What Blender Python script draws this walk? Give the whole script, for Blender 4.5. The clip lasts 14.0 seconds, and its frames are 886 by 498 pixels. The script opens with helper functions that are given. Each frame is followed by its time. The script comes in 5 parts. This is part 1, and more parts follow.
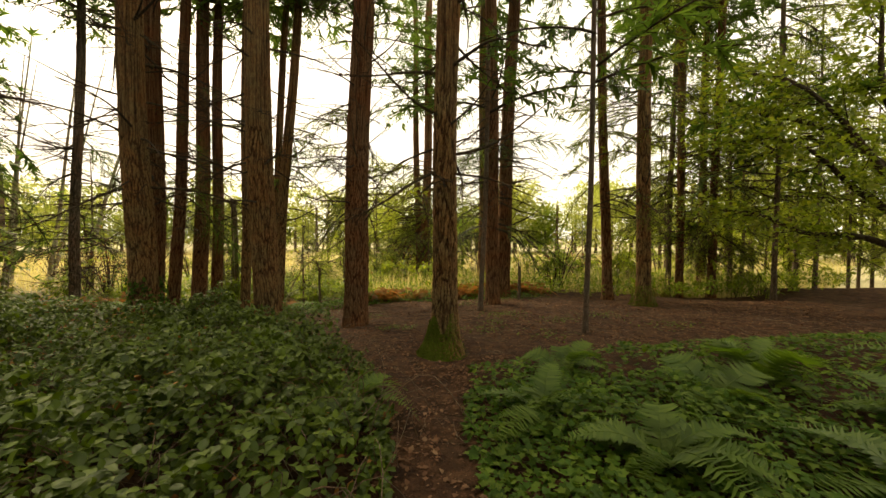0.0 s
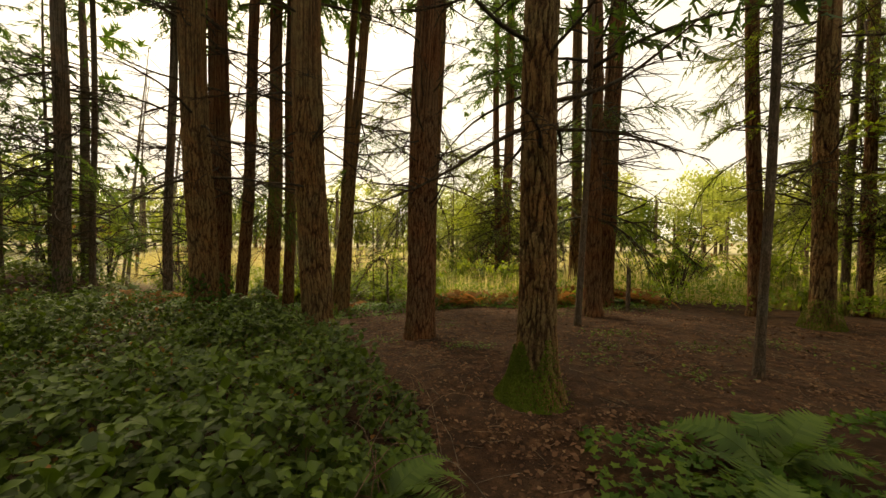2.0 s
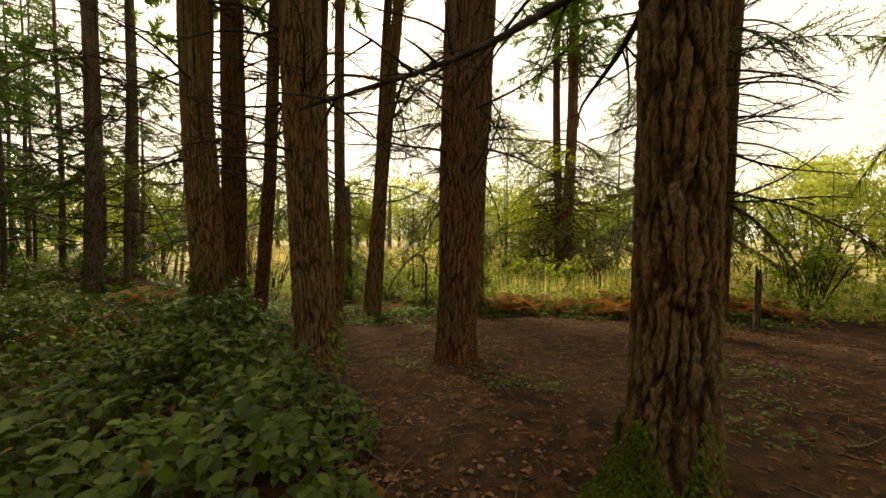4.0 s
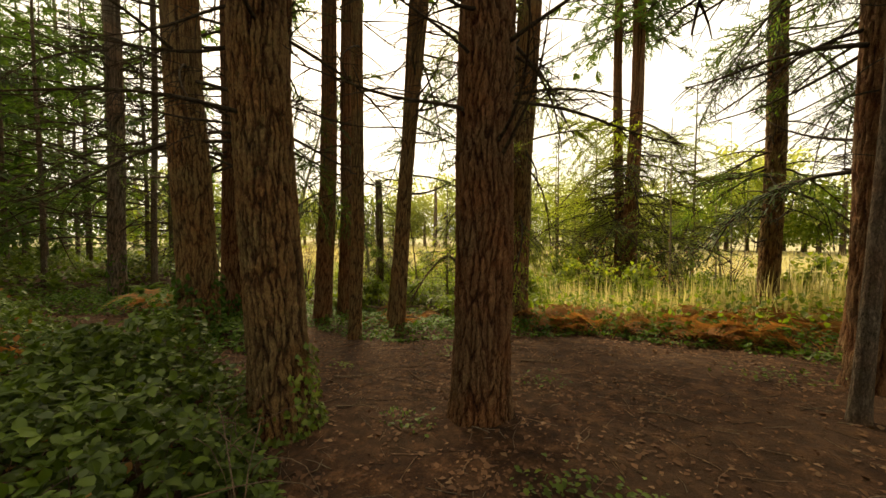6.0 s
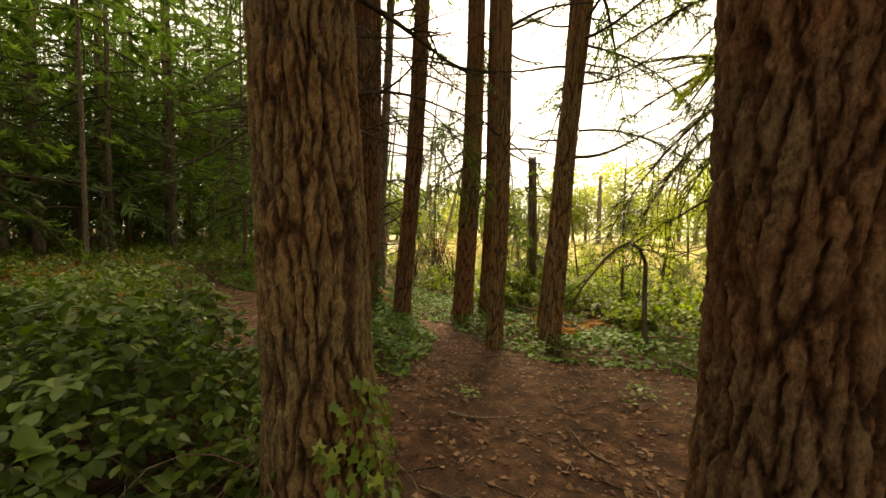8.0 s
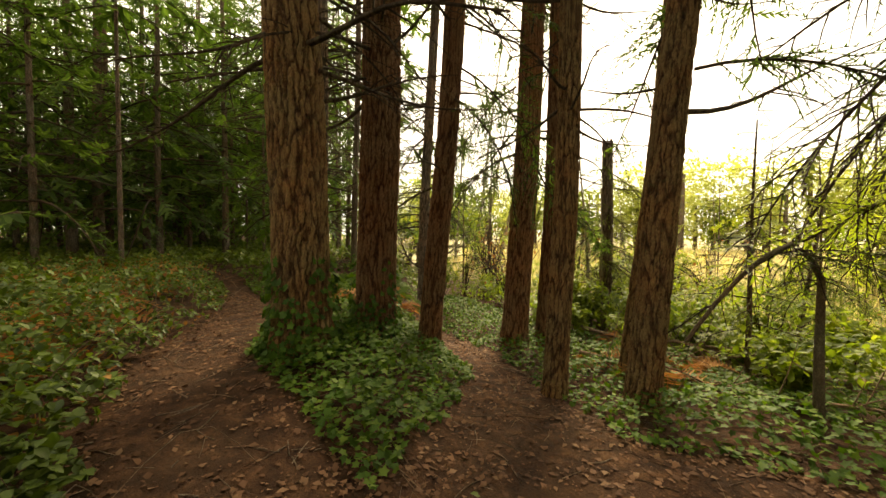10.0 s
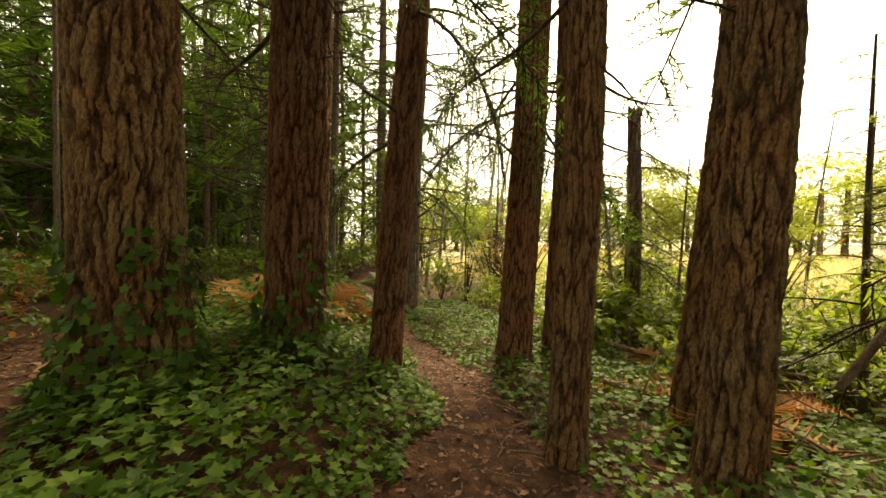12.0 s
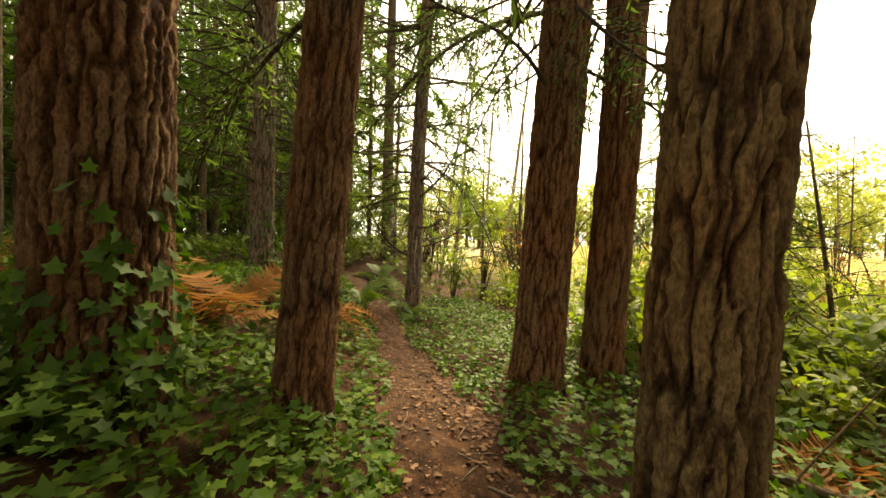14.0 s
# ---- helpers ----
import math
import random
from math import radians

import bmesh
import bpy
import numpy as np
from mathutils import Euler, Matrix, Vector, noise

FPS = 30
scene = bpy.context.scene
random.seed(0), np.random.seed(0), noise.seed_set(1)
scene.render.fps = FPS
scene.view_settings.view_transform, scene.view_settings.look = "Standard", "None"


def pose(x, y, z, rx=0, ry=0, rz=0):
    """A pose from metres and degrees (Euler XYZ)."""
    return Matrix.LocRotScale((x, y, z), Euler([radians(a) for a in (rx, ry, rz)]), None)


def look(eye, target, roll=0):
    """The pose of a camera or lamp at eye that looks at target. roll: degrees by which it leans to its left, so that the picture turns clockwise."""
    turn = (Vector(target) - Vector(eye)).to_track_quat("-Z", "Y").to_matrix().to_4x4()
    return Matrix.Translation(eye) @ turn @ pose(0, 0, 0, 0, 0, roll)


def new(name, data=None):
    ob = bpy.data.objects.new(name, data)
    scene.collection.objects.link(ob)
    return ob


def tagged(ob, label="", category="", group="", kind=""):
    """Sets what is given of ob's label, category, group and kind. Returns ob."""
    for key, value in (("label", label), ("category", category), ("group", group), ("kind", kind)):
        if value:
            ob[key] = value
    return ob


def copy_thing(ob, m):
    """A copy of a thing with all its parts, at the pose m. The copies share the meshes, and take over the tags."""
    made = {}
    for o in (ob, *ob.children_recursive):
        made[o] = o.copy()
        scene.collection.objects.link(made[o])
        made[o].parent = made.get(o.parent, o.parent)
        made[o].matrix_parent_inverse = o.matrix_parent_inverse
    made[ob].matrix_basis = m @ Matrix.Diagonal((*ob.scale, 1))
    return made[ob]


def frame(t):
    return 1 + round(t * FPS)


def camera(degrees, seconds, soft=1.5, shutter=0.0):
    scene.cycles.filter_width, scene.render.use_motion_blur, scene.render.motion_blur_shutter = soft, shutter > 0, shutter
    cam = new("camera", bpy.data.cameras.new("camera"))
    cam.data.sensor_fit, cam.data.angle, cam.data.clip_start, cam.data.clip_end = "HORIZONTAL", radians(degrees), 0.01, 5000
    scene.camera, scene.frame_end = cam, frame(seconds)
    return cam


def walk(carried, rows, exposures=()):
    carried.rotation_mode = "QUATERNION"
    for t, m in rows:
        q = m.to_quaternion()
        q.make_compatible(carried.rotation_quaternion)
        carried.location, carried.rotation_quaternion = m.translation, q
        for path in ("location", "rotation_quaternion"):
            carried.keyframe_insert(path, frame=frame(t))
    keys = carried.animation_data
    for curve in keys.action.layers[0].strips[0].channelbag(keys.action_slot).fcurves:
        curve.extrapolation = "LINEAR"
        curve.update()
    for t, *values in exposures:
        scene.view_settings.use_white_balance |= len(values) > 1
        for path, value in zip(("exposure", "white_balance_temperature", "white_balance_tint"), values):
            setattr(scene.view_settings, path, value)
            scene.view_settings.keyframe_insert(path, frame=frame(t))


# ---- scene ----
cam = camera(100.3, 14.0)
PATH = [
    (0, (0.313, 0.568, 1.746), (0.236, 2.926, 1.674), 0.4),
    (0.5, (0.303, 1.017, 1.708), (0.144, 3.369, 1.621), 0.7),
    (1, (0.272, 1.426, 1.686), (-0.072, 3.759, 1.613), 0.5),
    (1.5, (0.211, 1.821, 1.688), (-0.295, 4.125, 1.608), 0.5),
    (2, (0.130, 2.328, 1.628), (-0.443, 4.616, 1.546), 0.5),
    (2.5, (0.078, 2.833, 1.599), (-0.537, 5.110, 1.510), 0.6),
    (3, (-0.067, 3.265, 1.591), (-0.689, 5.539, 1.494), 0.4),
    (3.5, (-0.131, 3.762, 1.516), (-0.841, 6.012, 1.424), 0.4),
    (4, (-0.214, 4.224, 1.428), (-1.114, 6.403, 1.342), 0.4),
    (4.2, (-0.247, 4.404, 1.472), (-1.218, 6.551, 1.375), 0.3),
    (6.3, (-0.699, 6.006, 1.405), (-1.969, 7.993, 1.304), 0.3),
    (6.5, (-0.820, 6.163, 1.342), (-2.181, 8.089, 1.234), 0.3),
    (7, (-1.087, 6.556, 1.287), (-2.719, 8.256, 1.169), 0.5),
    (7.5, (-1.361, 6.907, 1.245), (-3.151, 8.441, 1.114), 0.9),
    (8, (-1.666, 7.294, 1.126), (-3.566, 8.688, 1.002), 0.6),
    (8.5, (-1.984, 7.651, 1.100), (-3.995, 8.881, 0.993), 0.3),
    (9, (-2.223, 7.960, 1.053), (-4.285, 9.105, 0.951), 0.9),
    (9.2, (-2.367, 8.055, 1.065), (-4.438, 9.182, 0.960), 0.9),
    (11.3, (-3.694, 9.392, 0.853), (-5.833, 10.386, 0.798), 0.5),
    (11.5, (-3.824, 9.479, 0.816), (-5.962, 10.479, 0.767), 0.7),
    (12, (-4.115, 9.752, 0.732), (-6.261, 10.734, 0.670), 0.7),
    (12.5, (-4.370, 10.078, 0.639), (-6.554, 10.971, 0.576), 0.7),
    (13, (-4.697, 10.345, 0.583), (-6.892, 11.210, 0.517), 0.8),
    (13.5, (-5.065, 10.602, 0.501), (-7.266, 11.451, 0.449), 0.8),
    (14, (-5.495, 10.755, 0.431), (-7.700, 11.594, 0.362), 1.4),
]
walk(cam, [(t, look(eye, target, roll)) for t, eye, target, roll in PATH],
     exposures=[(0, 0.12, 8200, 8), (1.5, -0.22, 8200, 8), (4, -0.2, 8200, 8), (6.5, 0.18, 8200, 8), (8, 0.56, 8200, 8), (8.5, 0.6, 8200, 8), (11.5, 0.7, 8200, 8), (14, 1.05, 8200, 8)])

# ---- light ----
SUN_AZ, SUN_EL = 46.0, 43.0        # degrees left of +y, and above the horizon
world = bpy.data.worlds.new("sky")
scene.world = world
world.use_nodes = True
wn, wl = world.node_tree.nodes, world.node_tree.links
sky = wn.new("ShaderNodeTexSky")
sky.sky_type, sky.sun_disc = "NISHITA", False
sky.sun_elevation, sky.sun_rotation = radians(SUN_EL), radians(-SUN_AZ)
sky.air_density, sky.dust_density, sky.ozone_density = 0.7, 6.0, 0.6
veil = wn.new("ShaderNodeMix")     # a bright overcast veil over the sky
veil.data_type = "RGBA"
veil.inputs[0].default_value = 0.75
veil.inputs[7].default_value = (12.0, 11.7, 11.0, 1)
wl.new(sky.outputs[0], veil.inputs[6])
wl.new(veil.outputs[2], wn["Background"].inputs[0])
wn["Background"].inputs[1].default_value = 0.15
sun = new("sun", bpy.data.lights.new("sun", "SUN"))
sun.data.energy, sun.data.angle, sun.data.color = 5.0, radians(18), (1.0, 0.9, 0.68)
sun.matrix_world = look((-math.sin(radians(SUN_AZ)) * 40, math.cos(radians(SUN_AZ)) * 40, 40 * math.tan(radians(SUN_EL))), (0, 0, 0))


# ---- materials ----
def material(name):
    m = bpy.data.materials.new(name)
    m.use_nodes = True
    nt = m.node_tree
    return m, nt.nodes, nt.links, nt.nodes["Principled BSDF"]


def ramp(nodes, stops):
    r = nodes.new("ShaderNodeValToRGB")
    while len(r.color_ramp.elements) < len(stops):
        r.color_ramp.elements.new(0.5)
    for e, (p, c) in zip(r.color_ramp.elements, stops):
        e.position, e.color = p, (*c, 1)
    return r


def noise_node(nodes, links, scale, detail=4.0, coord="Object", stretch=None, rough=0.55):
    tc = nodes.new("ShaderNodeTexCoord")
    src = tc.outputs[coord]
    if stretch:
        mp = nodes.new("ShaderNodeMapping")
        mp.inputs["Scale"].default_value = stretch
        links.new(src, mp.inputs[0])
        src = mp.outputs[0]
    n = nodes.new("ShaderNodeTexNoise")
    n.inputs["Scale"].default_value, n.inputs["Detail"].default_value = scale, detail
    n.inputs["Roughness"].default_value = rough
    links.new(src, n.inputs["Vector"])
    return n


def mix_rgb(nodes, links, fac, a, b, mode="MIX"):
    x = nodes.new("ShaderNodeMix")
    x.data_type, x.blend_type = "RGBA", mode
    for sock, v in ((0, fac), (6, a), (7, b)):
        if isinstance(v, (int, float)):
            x.inputs[sock].default_value = v
        elif isinstance(v, tuple):
            x.inputs[sock].default_value = (*v, 1)
        else:
            links.new(v, x.inputs[sock])
    return x.outputs[2]


def bark(name, dark, mid, pale, moss=0.0, plates=True):
    """Furrowed conifer bark: dark red cracks with furrow shade put into the colour, paler weathered plates, blotches,
    lichen and some moss.
    """
    m, n, l, p = material(name)
    grain = noise_node(n, l, 26, 9, stretch=(1, 1, 0.3), rough=0.75)
    blotch = noise_node(n, l, 1.7, 4)
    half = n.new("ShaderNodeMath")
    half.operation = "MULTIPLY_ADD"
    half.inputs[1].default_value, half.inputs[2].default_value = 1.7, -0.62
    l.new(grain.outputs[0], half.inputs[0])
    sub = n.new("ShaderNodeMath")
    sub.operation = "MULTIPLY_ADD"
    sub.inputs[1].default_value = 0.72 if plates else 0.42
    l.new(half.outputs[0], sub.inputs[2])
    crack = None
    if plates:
        # plate follows the relief, so the colour carries furrow shade with dark bark
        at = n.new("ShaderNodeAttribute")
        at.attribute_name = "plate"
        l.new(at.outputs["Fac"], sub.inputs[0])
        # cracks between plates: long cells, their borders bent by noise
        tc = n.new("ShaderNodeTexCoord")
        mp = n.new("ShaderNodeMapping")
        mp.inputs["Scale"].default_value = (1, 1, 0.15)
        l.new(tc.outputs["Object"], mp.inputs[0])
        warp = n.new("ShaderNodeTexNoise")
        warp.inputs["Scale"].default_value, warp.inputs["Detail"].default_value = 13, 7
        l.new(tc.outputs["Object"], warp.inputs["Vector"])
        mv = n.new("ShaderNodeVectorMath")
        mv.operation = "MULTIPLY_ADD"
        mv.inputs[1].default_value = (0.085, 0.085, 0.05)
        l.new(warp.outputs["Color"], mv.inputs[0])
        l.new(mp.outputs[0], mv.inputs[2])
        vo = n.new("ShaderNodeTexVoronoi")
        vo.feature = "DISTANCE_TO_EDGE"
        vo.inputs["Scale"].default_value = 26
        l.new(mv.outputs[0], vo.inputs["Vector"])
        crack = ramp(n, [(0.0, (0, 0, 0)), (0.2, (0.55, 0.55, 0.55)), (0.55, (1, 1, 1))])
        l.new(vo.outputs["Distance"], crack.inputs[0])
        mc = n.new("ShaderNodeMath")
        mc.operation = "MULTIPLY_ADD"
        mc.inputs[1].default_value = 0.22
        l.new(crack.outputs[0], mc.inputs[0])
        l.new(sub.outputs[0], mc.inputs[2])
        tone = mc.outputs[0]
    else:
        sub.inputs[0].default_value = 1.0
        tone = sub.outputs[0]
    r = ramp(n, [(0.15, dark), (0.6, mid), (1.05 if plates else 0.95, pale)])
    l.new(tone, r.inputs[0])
    rb = ramp(n, [(0.42, (0, 0, 0)), (0.62, (0.8, 0.8, 0.8))])
    l.new(blotch.outputs[0], rb.inputs[0])
    col = mix_rgb(n, l, rb.outputs[0], r.outputs[0], mix_rgb(n, l, 1.0, r.outputs[0], (1.2, 0.86, 0.68), "MULTIPLY"))
    lich = noise_node(n, l, 22, 6, rough=0.75)
    rl = ramp(n, [(0.60 - moss * 0.16, (0, 0, 0)), (0.76, (0.7, 0.7, 0.7))])
    l.new(lich.outputs[0], rl.inputs[0])
    col = mix_rgb(n, l, rl.outputs[0], col, (0.17, 0.16, 0.06))
    rough = noise_node(n, l, 85, 6, stretch=(1, 1, 0.5), rough=0.8)
    speck = ramp(n, [(0.36, (0.5, 0.48, 0.46)), (0.62, (1.25, 1.22, 1.18))])
    l.new(rough.outputs[0], speck.inputs[0])
    col = mix_rgb(n, l, 1.0, col, speck.outputs[0], "MULTIPLY")
    l.new(col, p.inputs["Base Color"])
    p.inputs["Roughness"].default_value = 0.92
    p.inputs["Specular IOR Level"].default_value = 0.15
    add = n.new("ShaderNodeMath")
    add.operation = "MULTIPLY_ADD"
    add.inputs[1].default_value = 1.0
    l.new(grain.outputs[0], add.inputs[0])
    if crack:
        l.new(crack.outputs[0], add.inputs[2])
    b = n.new("ShaderNodeBump")
    b.inputs["Strength"].default_value, b.inputs["Distance"].default_value = 1.0, 0.014 if plates else 0.01
    l.new(add.outputs[0], b.inputs["Height"])
    b2 = n.new("ShaderNodeBump")
    b2.inputs["Strength"].default_value, b2.inputs["Distance"].default_value = 1.0, 0.012
    l.new(rough.outputs[0], b2.inputs["Height"])
    l.new(b.outputs[0], b2.inputs["Normal"])
    l.new(b2.outputs[0], p.inputs["Normal"])
    return m


def foliage(name, stops, through_col, amount=0.4, rough=0.5, spec=0.35):
    """Leaves: each leaf its own tone, light shining through."""
    m, n, l, p = material(name)
    g = n.new("ShaderNodeNewGeometry")
    oi = n.new("ShaderNodeObjectInfo")
    mx = n.new("ShaderNodeMath")
    mx.operation = "MULTIPLY_ADD"
    mx.inputs[1].default_value = 0.35
    l.new(oi.outputs["Random"], mx.inputs[0])
    ms = n.new("ShaderNodeMath")
    ms.operation = "MULTIPLY"
    ms.inputs[1].default_value = 0.65
    l.new(g.outputs["Random Per Island"], ms.inputs[0])
    l.new(ms.outputs[0], mx.inputs[2])
    r = ramp(n, stops)
    l.new(mx.outputs[0], r.inputs[0])
    blot = noise_node(n, l, 2.2, 3)
    rb = ramp(n, [(0.35, (0.72, 0.72, 0.72)), (0.65, (1.15, 1.15, 1.15))])
    l.new(blot.outputs[0], rb.inputs[0])
    col = mix_rgb(n, l, 1.0, r.outputs[0], rb.outputs[0], "MULTIPLY")
    l.new(col, p.inputs["Base Color"])
    p.inputs["Roughness"].default_value = rough
    p.inputs["Specular IOR Level"].default_value = spec
    t = n.new("ShaderNodeBsdfTranslucent")
    tcol = mix_rgb(n, l, 1.0, col, through_col, "MULTIPLY")
    l.new(tcol, t.inputs[0])
    s = n.new("ShaderNodeMixShader")
    s.inputs[0].default_value = amount
    l.new(p.outputs[0], s.inputs[1])
    l.new(t.outputs[0], s.inputs[2])
    l.new(s.outputs[0], n["Material Output"].inputs[0])
    return m


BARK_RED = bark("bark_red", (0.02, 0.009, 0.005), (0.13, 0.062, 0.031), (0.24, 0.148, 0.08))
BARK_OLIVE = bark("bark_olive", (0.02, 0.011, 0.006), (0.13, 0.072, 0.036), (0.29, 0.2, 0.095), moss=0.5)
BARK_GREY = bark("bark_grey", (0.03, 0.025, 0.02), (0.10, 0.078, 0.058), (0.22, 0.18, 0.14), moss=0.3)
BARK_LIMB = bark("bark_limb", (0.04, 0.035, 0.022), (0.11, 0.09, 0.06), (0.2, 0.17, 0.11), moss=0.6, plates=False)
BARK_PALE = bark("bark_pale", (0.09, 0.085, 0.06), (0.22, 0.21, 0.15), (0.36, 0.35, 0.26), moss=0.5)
TWIG = bark("twig_bark", (0.018, 0.014, 0.01), (0.05, 0.037, 0.026), (0.11, 0.09, 0.065), moss=0.4, plates=False)
STICK = bark("dead_stick", (0.07, 0.05, 0.035), (0.17, 0.13, 0.095), (0.34, 0.28, 0.21), plates=False)
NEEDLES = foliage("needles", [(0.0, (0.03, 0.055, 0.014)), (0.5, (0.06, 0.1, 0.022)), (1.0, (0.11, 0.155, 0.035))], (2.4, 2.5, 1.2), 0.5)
# yellower, paler copy of the needles, with sunlight put into the colour
NEEDLES_SUN_TINT = foliage("needles_sun_tint", [(0.0, (0.07, 0.11, 0.02)), (0.5, (0.14, 0.18, 0.03)), (1.0, (0.22, 0.25, 0.05))], (2.5, 2.4, 1.0), 0.6)
IVY = foliage("ivy_leaf", [(0.0, (0.024, 0.055, 0.008)), (0.6, (0.06, 0.115, 0.014)), (1.0, (0.15, 0.21, 0.03))], (1.8, 2.0, 0.7), 0.24, 0.58, 0.14)
BRAMBLE = foliage("bramble_leaf", [(0.0, (0.035, 0.06, 0.008)), (0.6, (0.11, 0.16, 0.02)), (0.92, (0.19, 0.22, 0.035)), (1.0, (0.22, 0.1, 0.025))], (1.8, 1.9, 0.7), 0.25, 0.5, 0.3)
SHRUB = foliage("shrub_leaf", [(0.0, (0.09, 0.14, 0.02)), (0.6, (0.17, 0.22, 0.035)), (1.0, (0.27, 0.28, 0.05))], (1.9, 1.9, 0.8), 0.55)
FERN = foliage("fern_frond", [(0.0, (0.06, 0.11, 0.018)), (1.0, (0.14, 0.2, 0.035))], (1.9, 2.0, 0.8), 0.35, 0.6)
BRACKEN = foliage("bracken_brown", [(0.0, (0.17, 0.075, 0.025)), (0.6, (0.3, 0.14, 0.045)), (1.0, (0.4, 0.24, 0.09))], (1.6, 1.4, 1.0), 0.35, 0.7, 0.1)
STRAW = foliage("dry_grass", [(0.0, (0.44, 0.37, 0.17)), (0.6, (0.56, 0.49, 0.25)), (1.0, (0.46, 0.46, 0.15))], (1.4, 1.35, 1.0), 0.5, 0.7, 0.1)
LITTER = foliage("leaf_litter", [(0.0, (0.06, 0.028, 0.015)), (0.6, (0.17, 0.085, 0.044)), (0.9, (0.28, 0.175, 0.1)), (1.0, (0.45, 0.35, 0.22))], (1.3, 1.1, 1.0), 0.1, 0.75, 0.15)
MOSS = foliage("moss", [(0.0, (0.05, 0.075, 0.01)), (1.0, (0.14, 0.17, 0.025))], (1.5, 1.5, 0.6), 0.15, 0.9, 0.05)
# aerial haze put into the leaf colour, hence so pale
FAR_HAZE_LEAF = foliage("far_haze_foliage", [(0.0, (0.22, 0.26, 0.07)), (0.5, (0.34, 0.37, 0.1)), (1.0, (0.46, 0.45, 0.15))], (1.7, 1.7, 1.2), 0.6)


def soil():
    m, n, l, p = material("forest_soil")
    big, mid, fine = (noise_node(n, l, s, d, rough=0.65) for s, d in ((0.8, 4), (6, 6), (60, 6)))
    r = ramp(n, [(0.32, (0.016, 0.007, 0.004)), (0.5, (0.052, 0.023, 0.011)), (0.68, (0.13, 0.063, 0.03))])
    l.new(mid.outputs[0], r.inputs[0])
    rf = ramp(n, [(0.35, (0.6, 0.6, 0.6)), (0.65, (1.3, 1.27, 1.2))])
    l.new(fine.outputs[0], rf.inputs[0])
    col = mix_rgb(n, l, 1.0, r.outputs[0], rf.outputs[0], "MULTIPLY")
    rb = ramp(n, [(0.4, (0, 0, 0)), (0.62, (0.8, 0.8, 0.8))])
    l.new(big.outputs[0], rb.inputs[0])
    col = mix_rgb(n, l, rb.outputs[0], col, mix_rgb(n, l, 0.5, col, (0.09, 0.052, 0.03)))
    # beyond the trees the soil gives way to straw-coloured meadow and green turf
    at = n.new("ShaderNodeAttribute")
    at.attribute_name = "meadow"
    turf = ramp(n, [(0.3, (0.28, 0.26, 0.12)), (0.6, (0.42, 0.37, 0.22)), (0.8, (0.5, 0.45, 0.3))])
    l.new(mid.outputs[0], turf.inputs[0])
    col = mix_rgb(n, l, at.outputs["Fac"], col, turf.outputs[0])
    l.new(col, p.inputs["Base Color"])
    p.inputs["Roughness"].default_value = 0.95
    p.inputs["Specular IOR Level"].default_value = 0.15
    add = n.new("ShaderNodeMath")
    add.operation = "MULTIPLY_ADD"
    add.inputs[1].default_value = 0.4
    l.new(fine.outputs[0], add.inputs[0])
    l.new(mid.outputs[0], add.inputs[2])
    b = n.new("ShaderNodeBump")
    b.inputs["Strength"].default_value, b.inputs["Distance"].default_value = 1.0, 0.05
    l.new(add.outputs[0], b.inputs["Height"])
    l.new(b.outputs[0], p.inputs["Normal"])
    return m


SOIL = soil()


# ---- tools ----
def mesh_np(name, verts, faces, mat=None, smooth=False):
    """A mesh from an (n, 3) array and an (m, k) array of corners."""
    me = bpy.data.meshes.new(name)
    verts, faces = np.asarray(verts, np.float32), np.asarray(faces, np.int32)
    k = faces.shape[1]
    me.vertices.add(len(verts))
    me.vertices.foreach_set("co", verts.ravel())
    me.loops.add(faces.size)
    me.loops.foreach_set("vertex_index", faces.ravel())
    me.polygons.add(len(faces))
    me.polygons.foreach_set("loop_start", np.arange(0, faces.size, k, dtype=np.int32))
    if smooth:
        me.polygons.foreach_set("use_smooth", np.ones(len(faces), bool))
    me.update(calc_edges=True)
    if mat:
        me.materials.append(mat)
    return me


def join_np(pieces):
    """Joins (verts, faces) pairs."""
    vs, fs, n = [], [], 0
    for v, f in pieces:
        vs.append(np.asarray(v))
        fs.append(np.asarray(f) + n)
        n += len(v)
    return np.concatenate(vs), np.concatenate(fs)


def child(name, me, parent, label="", m=None):
    ob = new(name, me)
    ob.parent = parent
    if m is not None:
        ob.matrix_basis = m
    if label:
        ob["label"] = label
    return ob


def smooth(a, b, v):
    t = np.clip((np.asarray(v, float) - a) / (b - a), 0, 1)
    return t * t * (3 - 2 * t)


def vnoise(u, v, seed, wrap=0):
    """Smooth lattice noise in 0..1; wrap: its period in u."""
    g = np.random.RandomState(seed).rand(64, 64)
    iu, iv = np.floor(u).astype(int), np.floor(v).astype(int)
    fu, fv = u - iu, v - iv
    fu, fv = fu * fu * (3 - 2 * fu), fv * fv * (3 - 2 * fv)
    w = wrap or 64
    a, b = iu % w, (iu + 1) % w
    c, d = iv % 64, (iv + 1) % 64
    return (g[a, c] * (1 - fu) + g[b, c] * fu) * (1 - fv) + (g[a, d] * (1 - fu) + g[b, d] * fu) * fv


